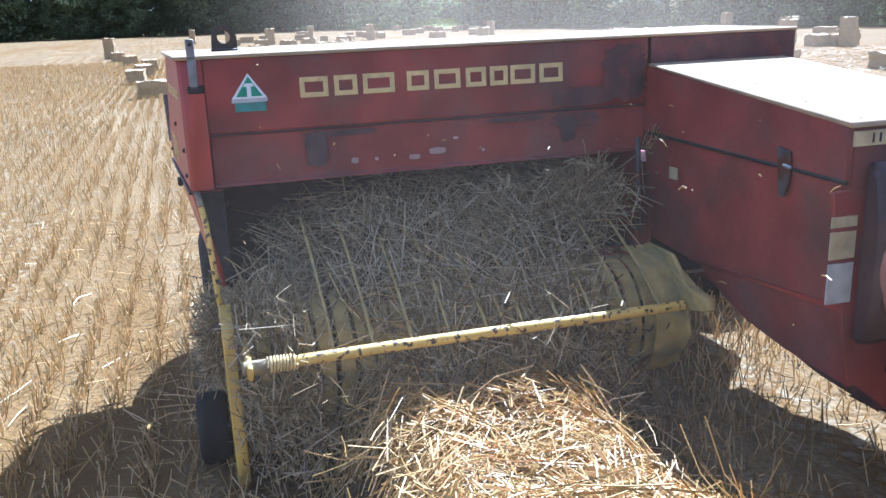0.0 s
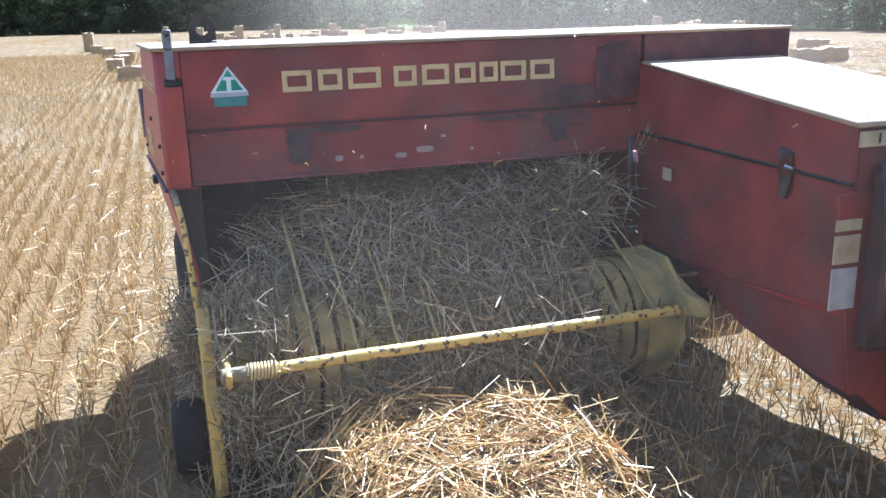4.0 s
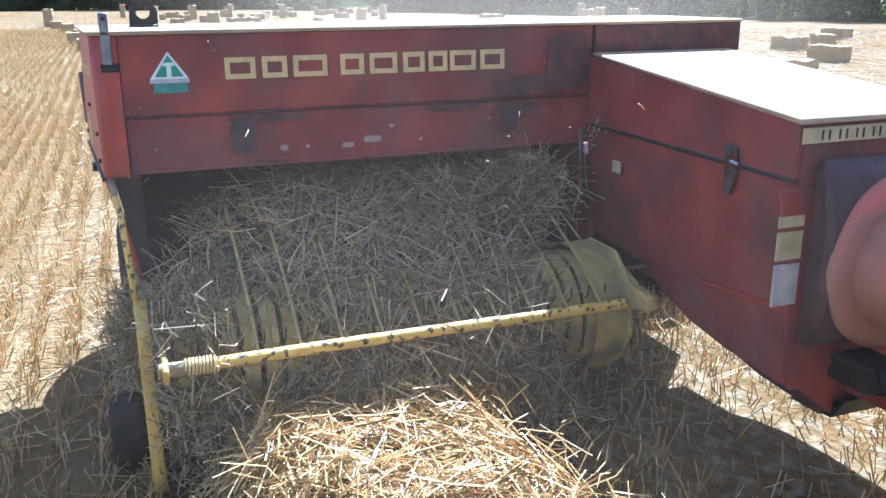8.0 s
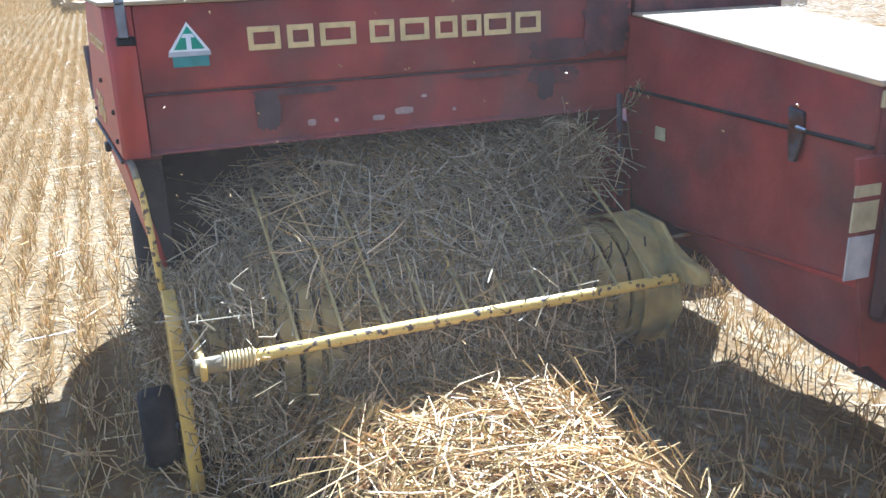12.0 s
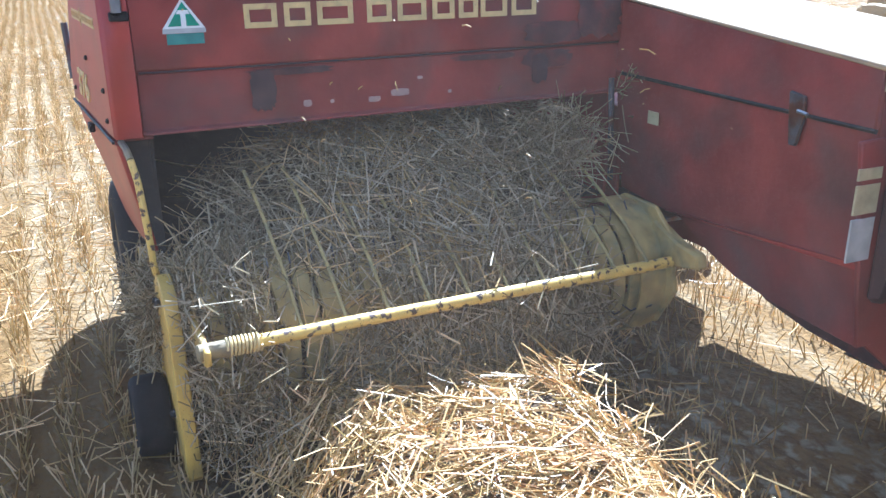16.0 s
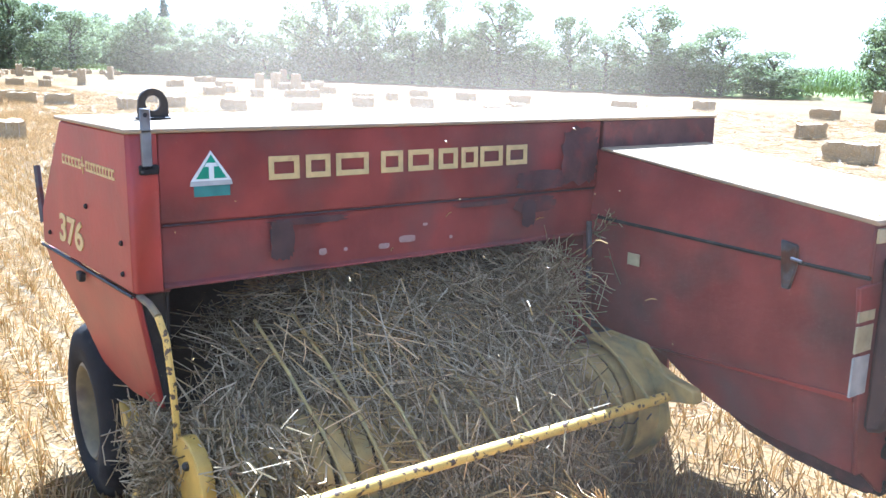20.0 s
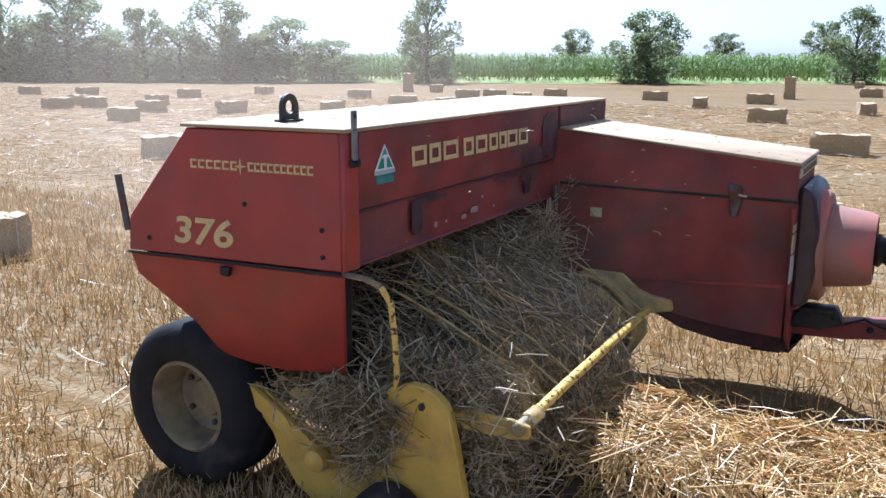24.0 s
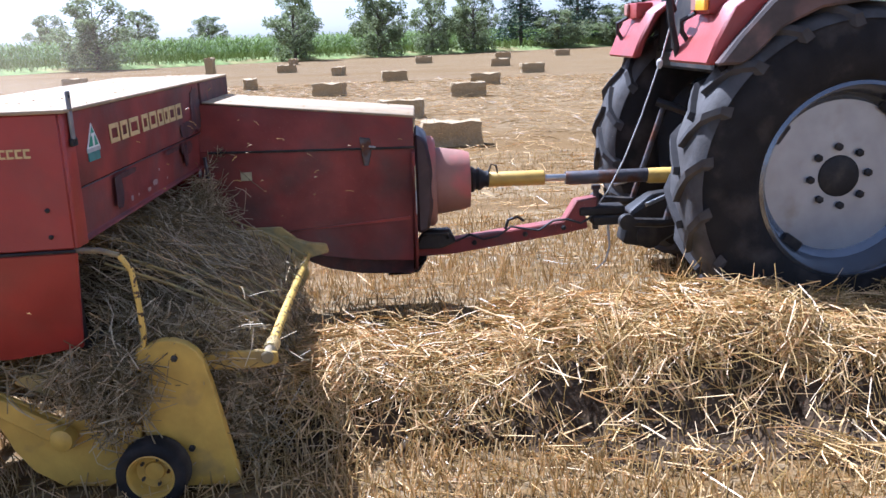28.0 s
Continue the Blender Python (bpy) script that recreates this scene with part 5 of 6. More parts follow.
def tractor_body():
    part("rear_axle", tube([(3.55, TC - 0.8, 0.93), (3.55, TC + 0.8, 0.93)], 0.13, 16, 1.0), GREASE, tractor)
    part("axle_case", block(3.1, 4.3, TC - 0.28, TC + 0.28, 0.62, 1.2, 0.05, 2), GREASE, tractor)
    part("gearcase_rear", block(2.98, 3.12, TC - 0.2, TC + 0.2, 0.7, 1.12, 0.03), GREASE, tractor)
    part("pto_housing", moved(lathe([(0.1, 2.96), (0.1, 3.02), (0.06, 3.06)], "x", 20), pose(0, 2.33, 0.84)), DARK, tractor)
    # cab
    cab = part("cab_floor", block(2.95, 4.4, TC - 0.55, TC + 0.55, 1.5, 1.62, 0.02), DARK, tractor)
    for x, y in ((2.98, TC - 0.52), (2.98, TC + 0.52), (4.3, TC - 0.5), (4.3, TC + 0.5)):
        part("cab_post", tube([(x, y, 1.6), (x + (0.06 if x < 3.5 else -0.1), y, 2.2), (x + (0.12 if x < 3.5 else -0.2), y * 0.98 + TC * 0.02, 2.72)], 0.035, 8), DARK, cab)
    part("cab_roof", block(2.95, 4.3, TC - 0.62, TC + 0.62, 2.7, 2.86, 0.06, 2), RED, cab, "red cab roof")
    part("rear_wall", block(2.96, 3.0, TC - 0.5, TC + 0.5, 1.62, 2.02, 0.01), DARK, cab)
    g = part("rear_window", prism([(3.0, 2.03), (3.01, 2.03), (3.09, 2.7), (3.08, 2.7)], "y", TC - 0.48, TC + 0.48, 0), GLASS, cab, "clear cab glass")
    g.visible_shadow = False
    for s in (-1, 1):
        g = part("side_window", prism([(3.07, 2.1), (4.24, 2.1), (4.1, 2.7), (3.12, 2.7)], "y", TC + s * 0.53, TC + s * 0.535, 0), GLASS, cab, "clear cab glass")
        g.visible_shadow = False
        part("window_frame", block(3.02, 4.3, TC + s * 0.52 - 0.02, TC + s * 0.52 + 0.02, 1.94, 2.1, 0.006), DARK, cab)
    part("seat", block(3.5, 3.95, TC - 0.25, TC + 0.25, 1.62, 1.95, 0.05, 2), DARK, cab)
    part("seat_back", block(3.44, 3.54, TC - 0.24, TC + 0.24, 1.9, 2.35, 0.04, 2), DARK, cab)
    # hood ahead of the cab
    part("engine_hood", block(4.4, 5.9, TC - 0.32, TC + 0.32, 1.05, 1.62, 0.06, 2), RED, tractor)
    part("engine_block", block(4.3, 5.8, TC - 0.22, TC + 0.22, 0.6, 1.05, 0.04), GREASE, tractor)
    # lift links, drawbar and linkage behind the axle
    for s in (-1, 1):
        part("lift_link", tube([(3.1, TC + s * 0.3, 0.62), (2.72, TC + s * 0.36, 0.6), (2.5, TC + s * 0.38, 0.62)], 0.03, 8), GREASE, tractor)
        part("link_ball", moved(lathe([(0.02, -0.03), (0.05, -0.025), (0.05, 0.025), (0.02, 0.03)], "y", 14), pose(2.5, TC + s * 0.38, 0.62)), GREASE, tractor)
        part("lift_rod", tube([(2.75, TC + s * 0.36, 0.62), (2.95, TC + s * 0.34, 1.25)], 0.02, 8), IRON, tractor)
        part("stay_rod", tube([(2.62, TC + s * 0.37, 0.72), (3.1, TC + s * 0.22, 0.86)], 0.014, 8), STEEL, tractor)
        part("lift_arm", tube([(3.1, TC + s * 0.25, 1.2), (2.9, TC + s * 0.34, 1.28)], 0.03, 8), GREASE, tractor)
    part("swing_drawbar", block(2.36, 3.2, 2.3, 2.42, 0.54, 0.6, 0.01), GREASE, tractor)
    part("hitch_plate", prism([(2.55, 0.42), (2.75, 0.38), (2.95, 0.5), (3.05, 0.75), (2.75, 0.72), (2.6, 0.62)], "y", 2.26, 2.46, 0.015), GREASE, tractor)
    part("hitch_jaw", moved(lathe([(0.05, -0.06), (0.085, -0.05), (0.085, 0.05), (0.05, 0.06)], "y", 16), pose(2.72, 2.3, 0.47)), GREASE, tractor)
    rope = [(2.78, 2.02, 1.95), (2.7, 2.05, 1.6), (2.6, 2.1, 1.25), (2.52, 2.18, 0.98), (2.45, 2.27, 0.78), (2.4, 2.32, 0.68)]
    r = part("pull_rope", tube(rope, 0.0045, 6), ROPE, tractor, "grey frayed pull rope")
    part("rope_knot", moved(lathe([(0.006, -0.03), (0.02, -0.01), (0.02, 0.015), (0.006, 0.03)], "z", 8), pose(2.69, 2.055, 1.56)), ROPE, r)
    part("cable_loop", tube([(2.74, TC - 0.42, 1.86), (2.68, TC - 0.5, 1.95), (2.7, TC - 0.5, 1.8), (2.76, TC - 0.46, 1.6)], 0.02, 8), DARK, tractor)


tractor_body()


# ---- bales ----
def bale_mesh(seed):
    """A pressed bale with ragged faces, string grooves and straw ends."""
    rng = np.random.default_rng(seed)
    bm = bmesh.new()
    bmesh.ops.create_cube(bm, size=1)
    bmesh.ops.subdivide_edges(bm, edges=list(bm.edges), cuts=5, use_grid_fill=True)
    for v in bm.verts:
        p = Vector((v.co.x * 0.95, v.co.y * 0.47, v.co.z * 0.38))
        p += Vector((noise.noise(p * 6 + Vector((seed, 0, 0))), noise.noise(p * 6 + Vector((0, seed, 3))), noise.noise(p * 6 + Vector((5, 0, seed))))) * 0.06
        for y in (-0.12, 0.12):
            if abs(v.co.y * 0.47 - y) < 0.05 and abs(v.co.z) > 0.49:
                p.z *= 0.95
        v.co = p + Vector((0, 0, 0.19))
    body = data_of("bale_body", bm, BALE, 60)
    n = 190
    face = rng.integers(0, 5, n)
    u, w = rng.uniform(-0.5, 0.5, n), rng.uniform(-0.5, 0.5, n)
    p = np.zeros((n, 3))
    for k, (ax, sgn) in enumerate(((2, 1), (1, 1), (1, -1), (0, 1), (0, -1))):
        s = face == k
        others = [i for i in range(3) if i != ax]
        p[s, ax] = sgn * 0.5
        p[s, others[0]], p[s, others[1]] = u[s], w[s]
    p = p * np.array([0.95, 0.47, 0.38]) + np.array([0, 0, 0.19])
    ways = rng.normal(0, 1, (n, 3))
    v, f = straw_mesh(p, ways, rng.uniform(0.03, 0.1, n), rng.uniform(0.002, 0.004, n), rng.normal(0, 0.05, n), rng)
    v[:, 2] = np.maximum(v[:, 2], 0.002)
    ends = mesh_of("straw_fringe", v, f, STRAW)
    cords = [data_of("baling_twine", tube([(-0.48, y, 0.0), (-0.485, y, 0.37), (0.485, y, 0.37), (0.48, y, 0.0)], 0.004, 5), ROPE) for y in (-0.12, 0.12)]
    return body, ends, *cords


BALES = [bale_mesh(s) for s in range(3)]


def bale(x, y, turn, k, standing=False):
    top = thing("straw_bale", "rectangular straw bale standing on end on the stubble" if standing else "rectangular golden straw bale lying on the stubble", "straw bale", "bales on the field")
    top.matrix_basis = pose(x, y, 0.0, 0, 0, turn) if not standing else pose(x, y, 0.47, 0, 90, turn) @ pose(0, 0, -0.19)
    for me in BALES[k % 3]:
        ob = new(me.name, me)
        ob.parent = top
        if me.name.startswith("straw_fringe"):
            ob["kind"] = "stuff"
    return top


# x, y and whether it stands on end
FIELD_A = [(34.0, 10.8, 0), (33.1, 15.8, 0), (30.8, 23.6, 0), (27.5, 28.4, 0), (34.9, 21.4, 0), (35.8, 26.6, 0), (32.6, 30.6, 0), (38.3, 33.6, 0), (29.9, 37.3, 0),
           (26.8, 42.3, 0), (33.9, 49.0, 0), (37.7, 41.2, 0), (39.0, 53.0, 0), (43.0, 54.5, 0), (25.4, 55.0, 0), (23.4, 33.6, 0), (27.9, 15.6, 0), (25.3, 23.5, 0),
           (22.0, 29.6, 0), (23.8, 38.5, 1), (19.0, 34.4, 0), (12.3, 20.6, 0), (9.5, 18.9, 0), (6.8, 18.0, 0), (17.2, 9.0, 0)]
FIELD_B = [(9.4, 14.6, 0), (2.6, 17.6, 0), (3.2, 18.6, 0), (12.1, 25.2, 0), (14.8, 30.0, 0), (14.5, 34.3, 0), (11.4, 31.7, 0), (3.7, 21.1, 0), (14.2, 24.9, 0),
           (7.3, 29.3, 0), (6.8, 37.0, 0), (5.2, 36.8, 1), (1.3, 47.0, 0), (1.1, 30.2, 0), (0.6, 25.8, 0), (-5.2, 25.1, 0), (1.4, 19.5, 0), (-3.2, 18.4, 0),
           (-4.4, 16.4, 0), (-1.2, 12.4, 0), (-3.2, 10.6, 0), (-5.8, 9.4, 0), (-4.6, 7.4, 0), (12.5, 32.2, 0), (16.2, 15.8, 0)]
FIELD_C = [(-13.0, 15.6, 0), (-16.5, 21.1, 0), (-12.0, 24.0, 0), (-20.0, 17.0, 0), (-24.5, 24.4, 0), (-28.0, 26.3, 0), (-21.0, 21.4, 1), (-28.9, -1.0, 0), (-33.5, -1.9, 0),
           (-41.0, -3.1, 1), (-46.4, -3.4, 0), (-51.3, 5.4, 1), (-54.8, 8.4, 1), (-51.1, 11.6, 1), (-48.0, 9.2, 0), (-60.0, 1.0, 1), (-38.3, 28.5, 1), (-58.0, 11.6, 0),
           (-17.5, -0.5, 0), (-22.5, -1.2, 0), (-25.3, -1.1, 0), (-38.0, -2.6, 0), (-8.3, 24.3, 0), (-38.8, 7.7, 0), (-47.8, 2.8, 1)]
_rng = random.Random(9)
for k, (x, y, up) in enumerate(FIELD_A + FIELD_B + FIELD_C):
    bale(x, y, _rng.uniform(-14, 14) + (90 if _rng.random() < 0.15 else 0), k, bool(up))
for k in range(60):
    x, y = _rng.uniform(-75, -8), _rng.uniform(3, 24)
    if y < 26 + (x + 60) * 0.3 + 8:
        bale(x, y, _rng.uniform(-30, 30) + _rng.choice((0, 0, 90)), k, _rng.random() < 0.06)
# bales that leave the chamber while the baler runs: thing, x where it comes to rest
DROPPED = [(bale(x, 2.33, _rng.uniform(-8, 8), k), x) for k, x in enumerate((-0.6, 5.2, 11.0, 16.9, 21.7, 28.4))]


# ---- field edge: verge, maize, trees ----
EDGE = [(75, 86), (45, 73), (22, 62), (0, 50), (-25, 40), (-60, 28), (-100, 14), (-118, -40)]


def along_edge(step):
    """Points along the field's edge with the way across it, outwards."""
    out = []
    for (ax, ay), (bx, by) in zip(EDGE, EDGE[1:]):
        a, b = Vector((ax, ay)), Vector((bx, by))
        n = max(1, int((b - a).length / step))
        across = Vector((b - a).orthogonal().normalized())
        if across.dot(Vector((20, 0)) - a) > 0:
            across = -across
        out += [(a + (b - a) * (k / n), across) for k in range(n)]
    return out


def verge():
    line = along_edge(3.0)
    verts, faces = [], []
    for k, (p, o) in enumerate(line):
        for d, z in ((0, 0.01), (1.0, 0.25), (3.0, 0.35), (7.0, 0.3), (60.0, 0.25)):
            verts.append((*(p + o * d), z + 0.08 * noise.noise(Vector((p.x * 0.3, d, 0)))))
    for k in range(len(line) - 1):
        for j in range(4):
            faces.append((k * 5 + j, k * 5 + j + 1, k * 5 + j + 6, k * 5 + j + 5))
    bank = tagged(new("verge", mesh_of("verge", verts, faces, BANK, True)), "low green grassy bank along the field edge", "verge", kind="structure")
    rng = np.random.default_rng(41)
    ps = np.array([(*(p + o * d), 0.2) for p, o in along_edge(0.12) for d in rng.uniform(-0.3, 11.5, 13)])
    ps += rng.normal(0, 0.15, ps.shape) * np.array([1, 1, 0])
    n = len(ps)
    ways = np.stack([rng.normal(0, 0.35, n), rng.normal(0, 0.35, n), np.ones(n)], 1)
    v, f = straw_mesh(ps, ways, rng.uniform(0.2, 0.7, n), rng.uniform(0.012, 0.03, n), rng.normal(0, 0.15, n), rng)
    tagged(new("verge_grass", mesh_of("verge_grass", v, f, GRASS)), "tall green grass on the field edge", "grass", kind="stuff")


verge()


def maize():
    """Rows of maize behind the verge: stalks with arching leaves, and a rough canopy farther back."""
    rng = np.random.default_rng(43)
    base = [(p, o) for p, o in along_edge(0.5) if p.x > -45]
    pts = np.array([(*(p + o * (12.0 + 0.75 * r)), 0.25) for p, o in base for r in range(9)])
    pts += rng.normal(0, 0.12, pts.shape) * np.array([1, 1, 0])
    n = len(pts)
    tall = rng.uniform(1.35, 1.75, n)
    pieces = [straw_mesh(pts, np.stack([rng.normal(0, 0.04, n), rng.normal(0, 0.04, n), np.ones(n)], 1), tall, np.full(n, 0.018), np.zeros(n), rng)]
    for k in range(8):
        h = (0.25 + 0.1 * k) * tall
        a = rng.uniform(0, 2 * np.pi, n)
        d = np.stack([np.cos(a), np.sin(a), np.zeros(n)], 1)
        s = np.stack([-np.sin(a), np.cos(a), np.zeros(n)], 1)
        q = pts + np.stack([np.zeros(n), np.zeros(n), h], 1)
        L = rng.uniform(0.45, 0.8, n)[:, None]
        up = np.array([[0, 0, 1.0]])
        wide = 0.045
        rows = [q - s * wide * 0.6, q + s * wide * 0.6, q + d * L * 0.45 + up * L * 0.42 - s * wide, q + d * L * 0.45 + up * L * 0.42 + s * wide, q + d * L * 0.95 + up * L * 0.2]
        v = np.stack(rows, 1).reshape(-1, 3)
        b = np.arange(n)[:, None] * 5
        f = np.concatenate([b + np.array([0, 1, 3, 2]), b + np.array([2, 3, 4, 4])])
        pieces.append((v, f))
    verts, faces = join_arrays(pieces)
    faces = [tuple(q[:3]) if q[2] == q[3] else tuple(q) for q in faces.tolist()]
    tagged(new("maize_rows", mesh_of("maize_rows", verts, faces, CORN)), "tall green maize standing in rows beyond the verge", "maize", kind="stuff")
    line = [(p, o) for p, o in along_edge(1.2) if p.x > -60]
    cols = [18 + 1.3 * k for k in range(30)]
    verts = [(*(p + o * d), 1.6 + 0.25 * noise.noise(Vector((p.x * 1.7, p.y * 1.7 + d * 1.3, 0))) - (1.4 if d == cols[0] else 0)) for p, o in line for d in cols]
    m = len(cols)
    faces = [(k * m + j, k * m + j + 1, k * m + m + j + 1, k * m + m + j) for k in range(len(line) - 1) for j in range(m - 1)]
    tagged(new("maize_canopy", mesh_of("maize_canopy", verts, faces, CORN)), "green canopy of a wide maize field", "maize", kind="stuff")


maize()


def leaf_cloud(lobes, count, size, rng, flat=0.0):
    """Small leaf sprays in lumpy lobes of (centre, radii), thinned unevenly so that gaps show."""
    vs = []
    for c, r in lobes:
        k = max(8, int(count * (r[0] * r[1] * r[2]) ** 0.5))
        d = rng.normal(0, 1, (k, 3))
        d /= np.linalg.norm(d, axis=1, keepdims=True)
        rad = rng.uniform(0.3, 1.12, k) ** 0.5 * (1 + 0.22 * np.sin(d[:, 0] * 5 + c[0] * 3) * np.sin(d[:, 2] * 6 + d[:, 1] * 4))
        p = np.array(c) + d * rad[:, None] * np.array(r)
        keep = np.sin(p[:, 0] * 3.1 + p[:, 2] * 2.3) + np.sin(p[:, 1] * 2.7 - p[:, 2] * 3.3) + rng.normal(0, 0.8, k) > -1.1
        vs.append(p[keep])
    p = np.concatenate(vs)
    n = len(p)
    a, b = rng.normal(0, 1, (n, 3)), rng.normal(0, 1, (n, 3))
    a[:, 2] *= 1 - flat
    a /= np.linalg.norm(a, axis=1, keepdims=True)
    b -= a * (a * b).sum(1, keepdims=True)
    b /= np.linalg.norm(b, axis=1, keepdims=True)
    s = rng.uniform(0.6, 1.3, n)[:, None] * size
    v = np.stack([p - a * s, p - b * s * 0.5, p + a * s, p + b * s * 0.5], 1).reshape(-1, 3)
    return v, np.arange(n)[:, None] * 4 + np.array([0, 1, 2, 3])


def broadleaf(seed, height, width):
    """Trunk, limbs and crown meshes of one tree, base at the origin."""
    rng = np.random.default_rng(seed)
    wood = tube([(0, 0, -0.1), (0.05, 0.02, height * 0.25), (-0.04, 0.05, height * 0.5), (0.05, 0, height * 0.75)], 0.11 + 0.012 * height, 8, 0.3)
    lobes = [((0, 0, height * 0.56), (width * 0.3, width * 0.3, height * 0.33)), ((0.1, 0, height * 0.28), (width * 0.46, width * 0.46, height * 0.28)), ((-0.1, 0.1, height * 0.1), (width * 0.44, width * 0.44, height * 0.14))]
    for k in range(44):
        a, h = rng.uniform(0, 2 * np.pi), rng.uniform(0.06, 0.94) * height
        reach = width * 0.42 * (1.1 - abs(h / height - 0.4) * 1.2) * rng.uniform(0.6, 1.3)
        end = (math.cos(a) * reach, math.sin(a) * reach, h + height * 0.08)
        tube([(0, 0, h * 0.72), (end[0] * 0.5, end[1] * 0.5, h * 0.9), end], 0.05, 5, 0.3, bm=wood)
        r = width * rng.uniform(0.06, 0.15)
        lobes.append((end, (r, r, r * rng.uniform(0.7, 1.1))))
    v, f = leaf_cloud(lobes, 620, 0.1, rng)
    return data_of("trunk", wood, BARK, 50), mesh_of("crown", v, f, LEAF)


def conifer(seed, height, width):
    rng = np.random.default_rng(seed)
    wood = tube([(0, 0, -0.1), (0, 0, height * 0.5), (0.03, 0, height)], 0.16, 8, 0.12)
    ps, ws, ls = [], [], []
    z = height * 0.12
    while z < height * 0.98:
        r = width * 0.5 * (1 - z / height) ** 0.8 + 0.12
        for k in range(7):
            a = rng.uniform(0, 2 * np.pi)
            L = r * rng.uniform(0.7, 1.15)
            tip = (math.cos(a) * L, math.sin(a) * L, z - L * 0.12 + rng.uniform(-0.1, 0.1))
            tube([(0, 0, z), tip], 0.022, 4, 0.3, bm=wood)
            ps.append(((tip[0] * 0.6, tip[1] * 0.6, (z + tip[2]) / 2), (L * 0.42, L * 0.42, 0.2)))
        z += height * 0.028
    v, f = leaf_cloud(ps, 110, 0.11, rng, 0.3)
    return data_of("trunk", wood, BARK, 50), mesh_of("crown", v, f, LEAF_DARK)


BROAD = [(broadleaf(s, 5.0, 4.2)) for s in (1, 2, 3, 4)]
CONE = [conifer(s, 8.0, 4.6) for s in (7, 8)]


def tree(x, y, h, w, kind_of, k):
    conif = kind_of == 1
    top = thing("conifer" if conif else "field_tree", "tall dark green conifer beyond the field" if conif else "bushy green tree on the field edge", "tree", "trees along the field edge")
    top.matrix_basis = pose(x, y, 0.15, 0, 0, (k * 77) % 360)
    base_h, base_w = (8.0, 4.6) if conif else (5.0, 4.2)
    for me in (CONE[k % 2] if conif else BROAD[k % 4]):
        ob = new(me.name, me)
        ob.parent = top
        ob.matrix_basis = Matrix.Diagonal((w / base_w, w / base_w, h / base_h, 1))
    return top


# x, y, height, width, 1 for a conifer
TREES_A = [(12.0, 57.0, 4.3, 5.0, 0), (24.4, 63.5, 4.6, 3.7, 0), (30.6, 66.5, 5.2, 4.3, 0), (34.8, 69.0, 4.2, 3.6, 0), (38.3, 70.5, 4.7, 3.9, 0), (43.0, 77, 8.4, 6.0, 1),
           (48.6, 79.5, 8.8, 6.4, 1), (55.6, 83.0, 9.4, 6.8, 1), (-1.4, 50.0, 5.4, 4.2, 0), (-31.0, 38.5, 6.4, 4.6, 0), (-26.0, 40.2, 5.8, 6.4, 0), (-20.5, 42.4, 4.7, 4.4, 0),
           (-15.1, 44.6, 5.1, 5.6, 0), (-10.5, 46.2, 4.0, 4.8, 0), (-66.6, 26.5, 5.6, 7.0, 0), (-54.0, 31.0, 5.0, 5.6, 0), (-42.8, 35.0, 8.6, 7.4, 0), (-36.5, 37.5, 6.0, 5.0, 0)]
TREES_B = [(-93.0, 17.5, 9.4, 8.7, 0), (-69.3, 25.5, 4.8, 5.8, 0), (-72.5, 30.0, 8.0, 4.4, 1), (-75.5, 31.0, 8.5, 4.4, 1), (-79.0, 30.0, 7.4, 4.2, 1), (-48.0, 34.0, 5.0, 5.0, 0),
           (-60.5, 29.5, 4.6, 5.5, 0), (-81.0, 22.0, 6.0, 6.5, 0), (-87.0, 20.0, 7.0, 6.0, 0), (46.0, 74.5, 3.0, 4.6, 0), (51.5, 77.0, 3.2, 4.8, 0), (57.5, 79.5, 3.4, 5.0, 0), (63.0, 82.0, 4.5, 5.0, 0)]
SHRUBS = [(-28.5, 39.4, 3.6, 5.2, 0), (-23.2, 41.4, 3.2, 4.8, 0), (-18.0, 43.4, 3.4, 4.6, 0), (-12.8, 45.4, 3.0, 4.4, 0), (-33.6, 37.6, 3.8, 5.0, 0), (-39.4, 36.0, 3.4, 5.4, 0),
          (-45.4, 34.4, 4.0, 5.6, 0), (-51.0, 32.4, 3.6, 5.4, 0), (-57.2, 30.4, 3.8, 5.6, 0), (-63.6, 28.0, 3.6, 5.6, 0), (-7.6, 47.6, 2.6, 4.2, 0), (-96.0, 26.5, 6.4, 9.0, 0), (-103.0, 29.0, 7.0, 10.0, 0), (-90.0, 28.5, 4.6, 8.0, 0), (-98.0, 33.0, 6.0, 10.0, 0)]
for k, (x, y, h, w, c) in enumerate(TREES_A + TREES_B + SHRUBS):
    tree(x, y, h, w, c, k)
_rng = random.Random(17)
for k in range(26):
    u = k / 25
    tree(-98 - 22 * u + _rng.uniform(-2, 4), 14 - 62 * u + _rng.uniform(-2, 2), _rng.uniform(9, 14), _rng.uniform(7, 10), 0, k)
    tree(-95 - 22 * u + _rng.uniform(-1, 2), 14 - 62 * u + _rng.uniform(-2, 2), _rng.uniform(3, 5), _rng.uniform(5, 7), 0, k + 1)
for k in range(16):
    tree(-30 + 14 * k + _rng.uniform(-5, 5), 150 + _rng.uniform(-10, 25) + 3 * k, _rng.uniform(5, 8), _rng.uniform(5, 8), 0, k)


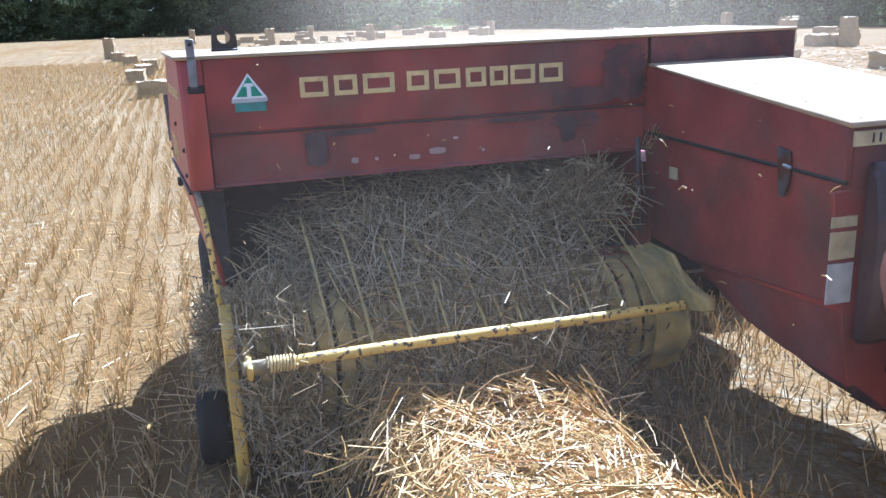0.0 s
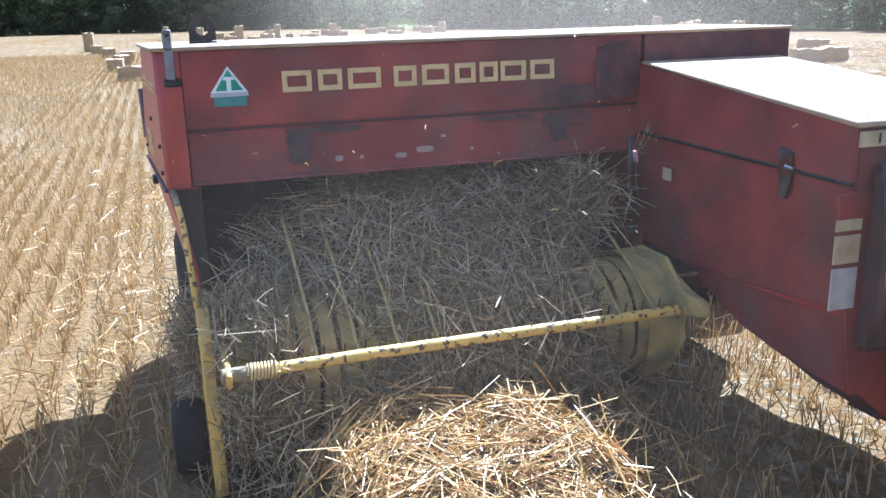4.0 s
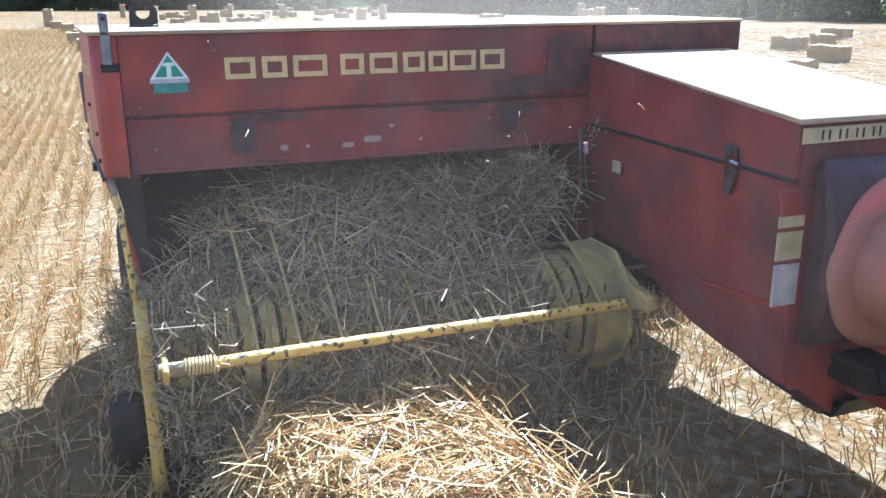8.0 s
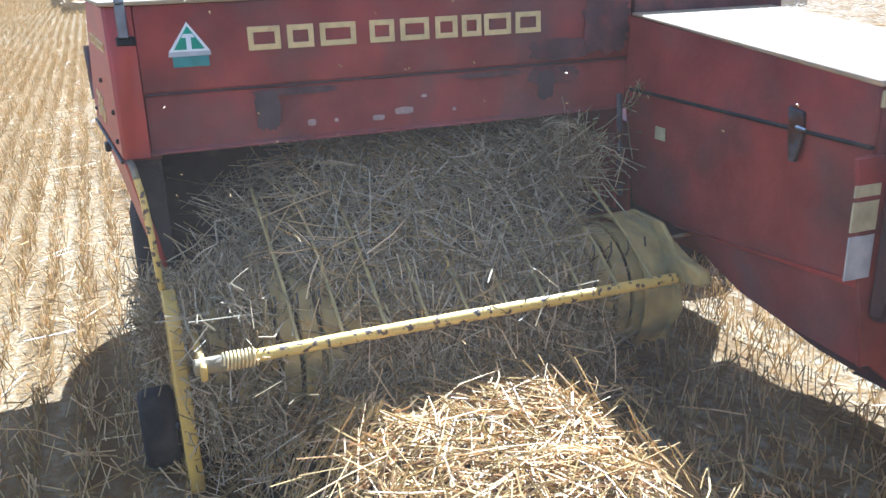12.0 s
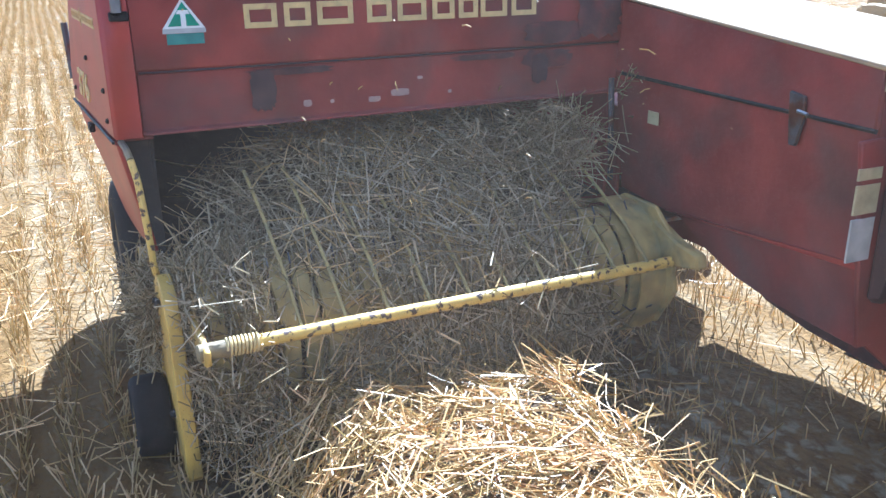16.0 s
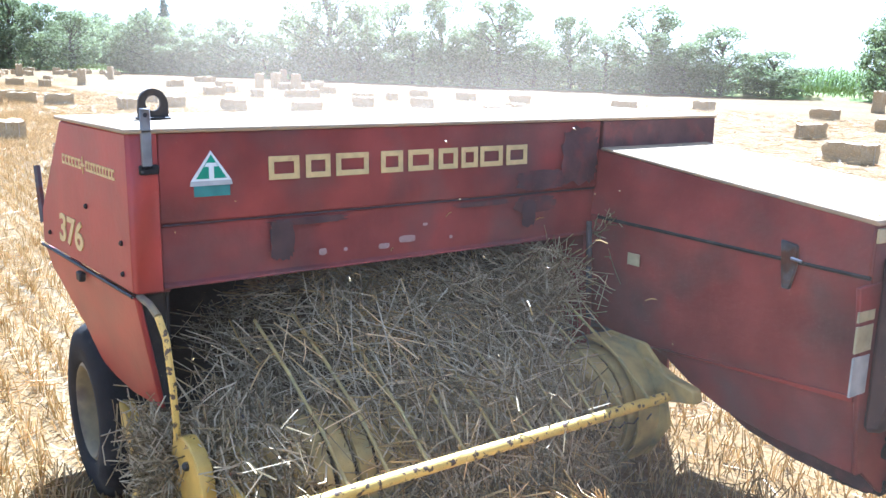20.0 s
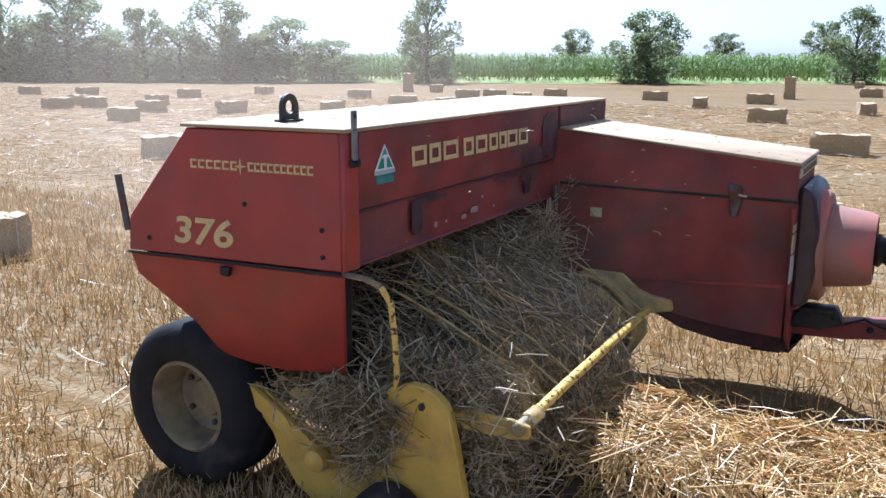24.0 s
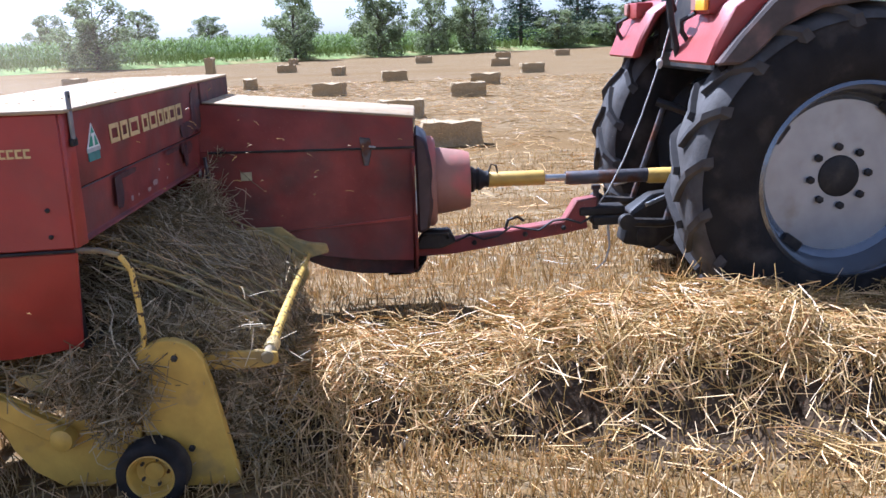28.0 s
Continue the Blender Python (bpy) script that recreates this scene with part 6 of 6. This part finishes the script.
# ---- chaff in the air ----
CHAFF = []
_rng = random.Random(23)
_flake = [data_of("flake", tube([(-L / 2, 0, 0), (0, 0, L * 0.12), (L / 2, 0, 0)], 0.0016, 4), STRAW) for L in (0.008, 0.013, 0.02, 0.036)]
for k in range(36):
    ob = tagged(new("chaff_flake", _flake[_rng.choice((0, 0, 0, 1, 1, 2, 3))]), "tiny pale straw flake blowing in the air", "chaff", "flying chaff")
    CHAFF.append((ob, _rng.random() * 3.0))


def chaff_rows(phase, rng):
    """A flake that is thrown up over the pickup again and again and sinks with the wind."""
    rows, t = [], -phase
    while t < END + 3.2:
        a = Vector((rng.uniform(-0.1, 0.6), rng.uniform(0.1, 1.9), rng.uniform(0.6, 0.95)))
        d = Vector((rng.uniform(-0.2, 1.0), rng.uniform(-0.8, 0.4), rng.uniform(0.3, 0.8)))
        for u, w in ((0.0, 0.0), (0.5, 0.75), (1.3, 1.0), (2.4, 0.9)):
            p = a + Vector((d.x * u * 0.5, d.y * u * 0.5, d.z * w - 0.12 * max(0, u - 1.3)))
            rows.append((t + u, p, [rng.uniform(-40, 40) for _ in range(3)]))
        t += 3.0
    out = []
    for t, p, r in rows:
        if 0 <= t <= END:
            out.append((t, ride(t, pose(*p, *r))))
    return [(0.0, out[0][1])] * (out[0][0] > 0.1) + out + [(END, ride(END - out[-1][0]) @ out[-1][1])] * (out[-1][0] < END - 0.1)


# ---- dust in the air ----
def dust_material(name, density, scale):
    """Thin airborne dust: mostly clear, thinning to nothing at the cloud's rim, in billows."""
    m = bpy.data.materials.new(name)
    m.use_nodes = True
    n, link = m.node_tree.nodes, m.node_tree.links.new
    n.remove(n["Principled BSDF"])
    place = n.new("ShaderNodeTexCoord").outputs["Object"]
    far = n.new("ShaderNodeVectorMath")
    far.operation = "LENGTH"
    link(place, far.inputs[0])
    rim = n.new("ShaderNodeMapRange")
    rim.interpolation_type = "SMOOTHERSTEP"
    rim.inputs["From Min"].default_value, rim.inputs["From Max"].default_value = 1.0, 0.3
    link(far.outputs["Value"], rim.inputs["Value"])
    tex = n.new("ShaderNodeTexNoise")
    tex.inputs["Scale"].default_value, tex.inputs["Detail"].default_value = scale, 4.0
    link(place, tex.inputs["Vector"])
    billow = n.new("ShaderNodeMapRange")
    billow.inputs["From Min"].default_value, billow.inputs["From Max"].default_value = 0.3, 0.7
    billow.inputs["To Min"].default_value, billow.inputs["To Max"].default_value = density * 0.45, density
    link(tex.outputs["Fac"], billow.inputs["Value"])
    mul = n.new("ShaderNodeMath")
    mul.operation = "MULTIPLY"
    link(rim.outputs[0], mul.inputs[0])
    link(billow.outputs[0], mul.inputs[1])
    haze = n.new("ShaderNodeBsdfTranslucent")
    haze.inputs["Color"].default_value = (0.85, 0.68, 0.5, 1)
    mix = n.new("ShaderNodeMixShader")
    link(mul.outputs[0], mix.inputs[0])
    link(n.new("ShaderNodeBsdfTransparent").outputs[0], mix.inputs[1])
    link(haze.outputs[0], mix.inputs[2])
    link(mix.outputs[0], n["Material Output"].inputs["Surface"])
    return m


def dust_cloud(centre, radii, turn, mat, seed):
    """Two crumpled layers of hanging dust within a unit ball, scaled to the cloud's size."""
    cloud = thing("dust_cloud", "thin pale dust hanging in the air round the baler", "dust", "dust round the baler", "stuff")
    n = 13
    for k, x in enumerate((-0.35, 0.35)):
        verts = [(x + 0.16 * noise.noise(Vector((i * 0.4 + seed * 9, j * 0.4, k * 5))), -1 + 2 * i / (n - 1), -1 + 2 * j / (n - 1)) for i in range(n) for j in range(n)]
        faces = [(i * n + j, (i + 1) * n + j, (i + 1) * n + j + 1, i * n + j + 1) for i in range(n - 1) for j in range(n - 1)]
        layer = part("dust_layer", mesh_of("dust_layer", verts, faces, mat, True), None, cloud)
        layer.matrix_basis = pose(*centre, 0, 0, turn) @ Matrix.Diagonal((*radii, 1))
    return cloud


# The front cloud adds a veil of lens glare to the dust.
DUST = [dust_cloud((1.9, 0.72, 1.1), (0.2, 1.5, 1.15), 0, dust_material("dust_and_glare_veil", 0.0085, 1.2), 3),
        dust_cloud((0.85, 0.6, 1.05), (0.35, 1.3, 1.0), -8, dust_material("pickup_dust", 0.0035, 1.6), 1),
        dust_cloud((-2.6, 2.6, 1.5), (1.6, 3.4, 1.9), -35, dust_material("trailing_dust", 0.075, 1.3), 2)]


# ---- what moves ----
def motions():
    walk(baler, [(0, ride(0)), (14, ride(14)), (END, ride(END))])
    ahead = pose(3.57, TC, 0, 0, 0, 2.5) @ pose(-3.55, -TC, 0)
    walk(tractor, [(t, ride(t, ahead)) for t in (0, 14, END)])
    for ob in (mat_thing, clump, litter, tuft, packed, wisps, heap_top, *DUST):
        walk(ob, [(0, ride(0)), (14, ride(14)), (END, ride(END))])
    for hub, (x, y, z), r in TURNING:
        step = 70 / math.degrees(SPEED / abs(r))
        n = math.ceil(END / step)
        rows = []
        for k in range(n + 1):
            t = END * k / n
            turn = math.degrees(SPEED * t / r)
            rows.append((t, pose(x, y, z, 0, turn, 0) if r > 0 else pose(x, y, z, 0, -turn, 0) @ pose(0, 0, 0, 0, 0, 180)))
        walk(hub, rows)
    n = 200
    walk(reel, [(END * k / n, pose(0.28, 0, 0.42, 0, 75 * k, 0)) for k in range(n + 1)])
    for piece, x, y in WINDROW:
        if x - SPEED * END >= 2.3:
            piece.matrix_basis = pose(x, y, 0)
            continue
        marks = {0.0, END}
        for s in (2.3, 1.5, 0.72, 0.45, 0.1, -0.3, -0.8, -1.2, -1.5, -2.5):
            t = (x - s) / SPEED
            if 0 < t < END:
                marks.add(round(t * FPS) / FPS)
        walk(piece, [(t, swallowed(x, y, t)) for t in sorted(marks)])
    for ob, x, y in WISPS:
        if x - SPEED * END >= 2.3:
            ob.matrix_basis = pose(x, y, 0.37)
            continue
        marks = {0.0, END}
        for s in (2.3, 1.5, 0.85, 0.6, 0.42, 0.1, -0.2, -0.5, -0.9, -1.3, -1.6, -2.4):
            t = (x - s) / SPEED
            if 0 < t < END:
                marks.add(round(t * FPS) / FPS)
        walk(ob, [(t, combed(x, y, t)) for t in sorted(marks)])
    rng = random.Random(29)
    for ob, phase in CHAFF:
        walk(ob, chaff_rows(phase, rng))
    for ob, x in DROPPED:
        rest = ob.matrix_basis.copy()
        turn = rest.to_euler().z
        t1 = (x + 3.3) / SPEED
        rows = []
        if t1 > 0.8:
            n = math.ceil((t1 - 0.8) / 0.8)
            rows = [(u, ride(u, pose(-1.3 - 1.0 * (u / (t1 - 0.8)), 2.33, 0.45))) for u in [(t1 - 0.8) * k / n for k in range(n + 1)]]
            rows += [(t1 - 0.1, ride(t1 - 0.1, pose(-3.05, 2.33, 0.4, 0, -6, 0)))]
        rows += [(max(t1 + 0.35, 0.0), rest), (END, rest)]
        walk(ob, [r for r in rows if r[0] <= END])


motions()
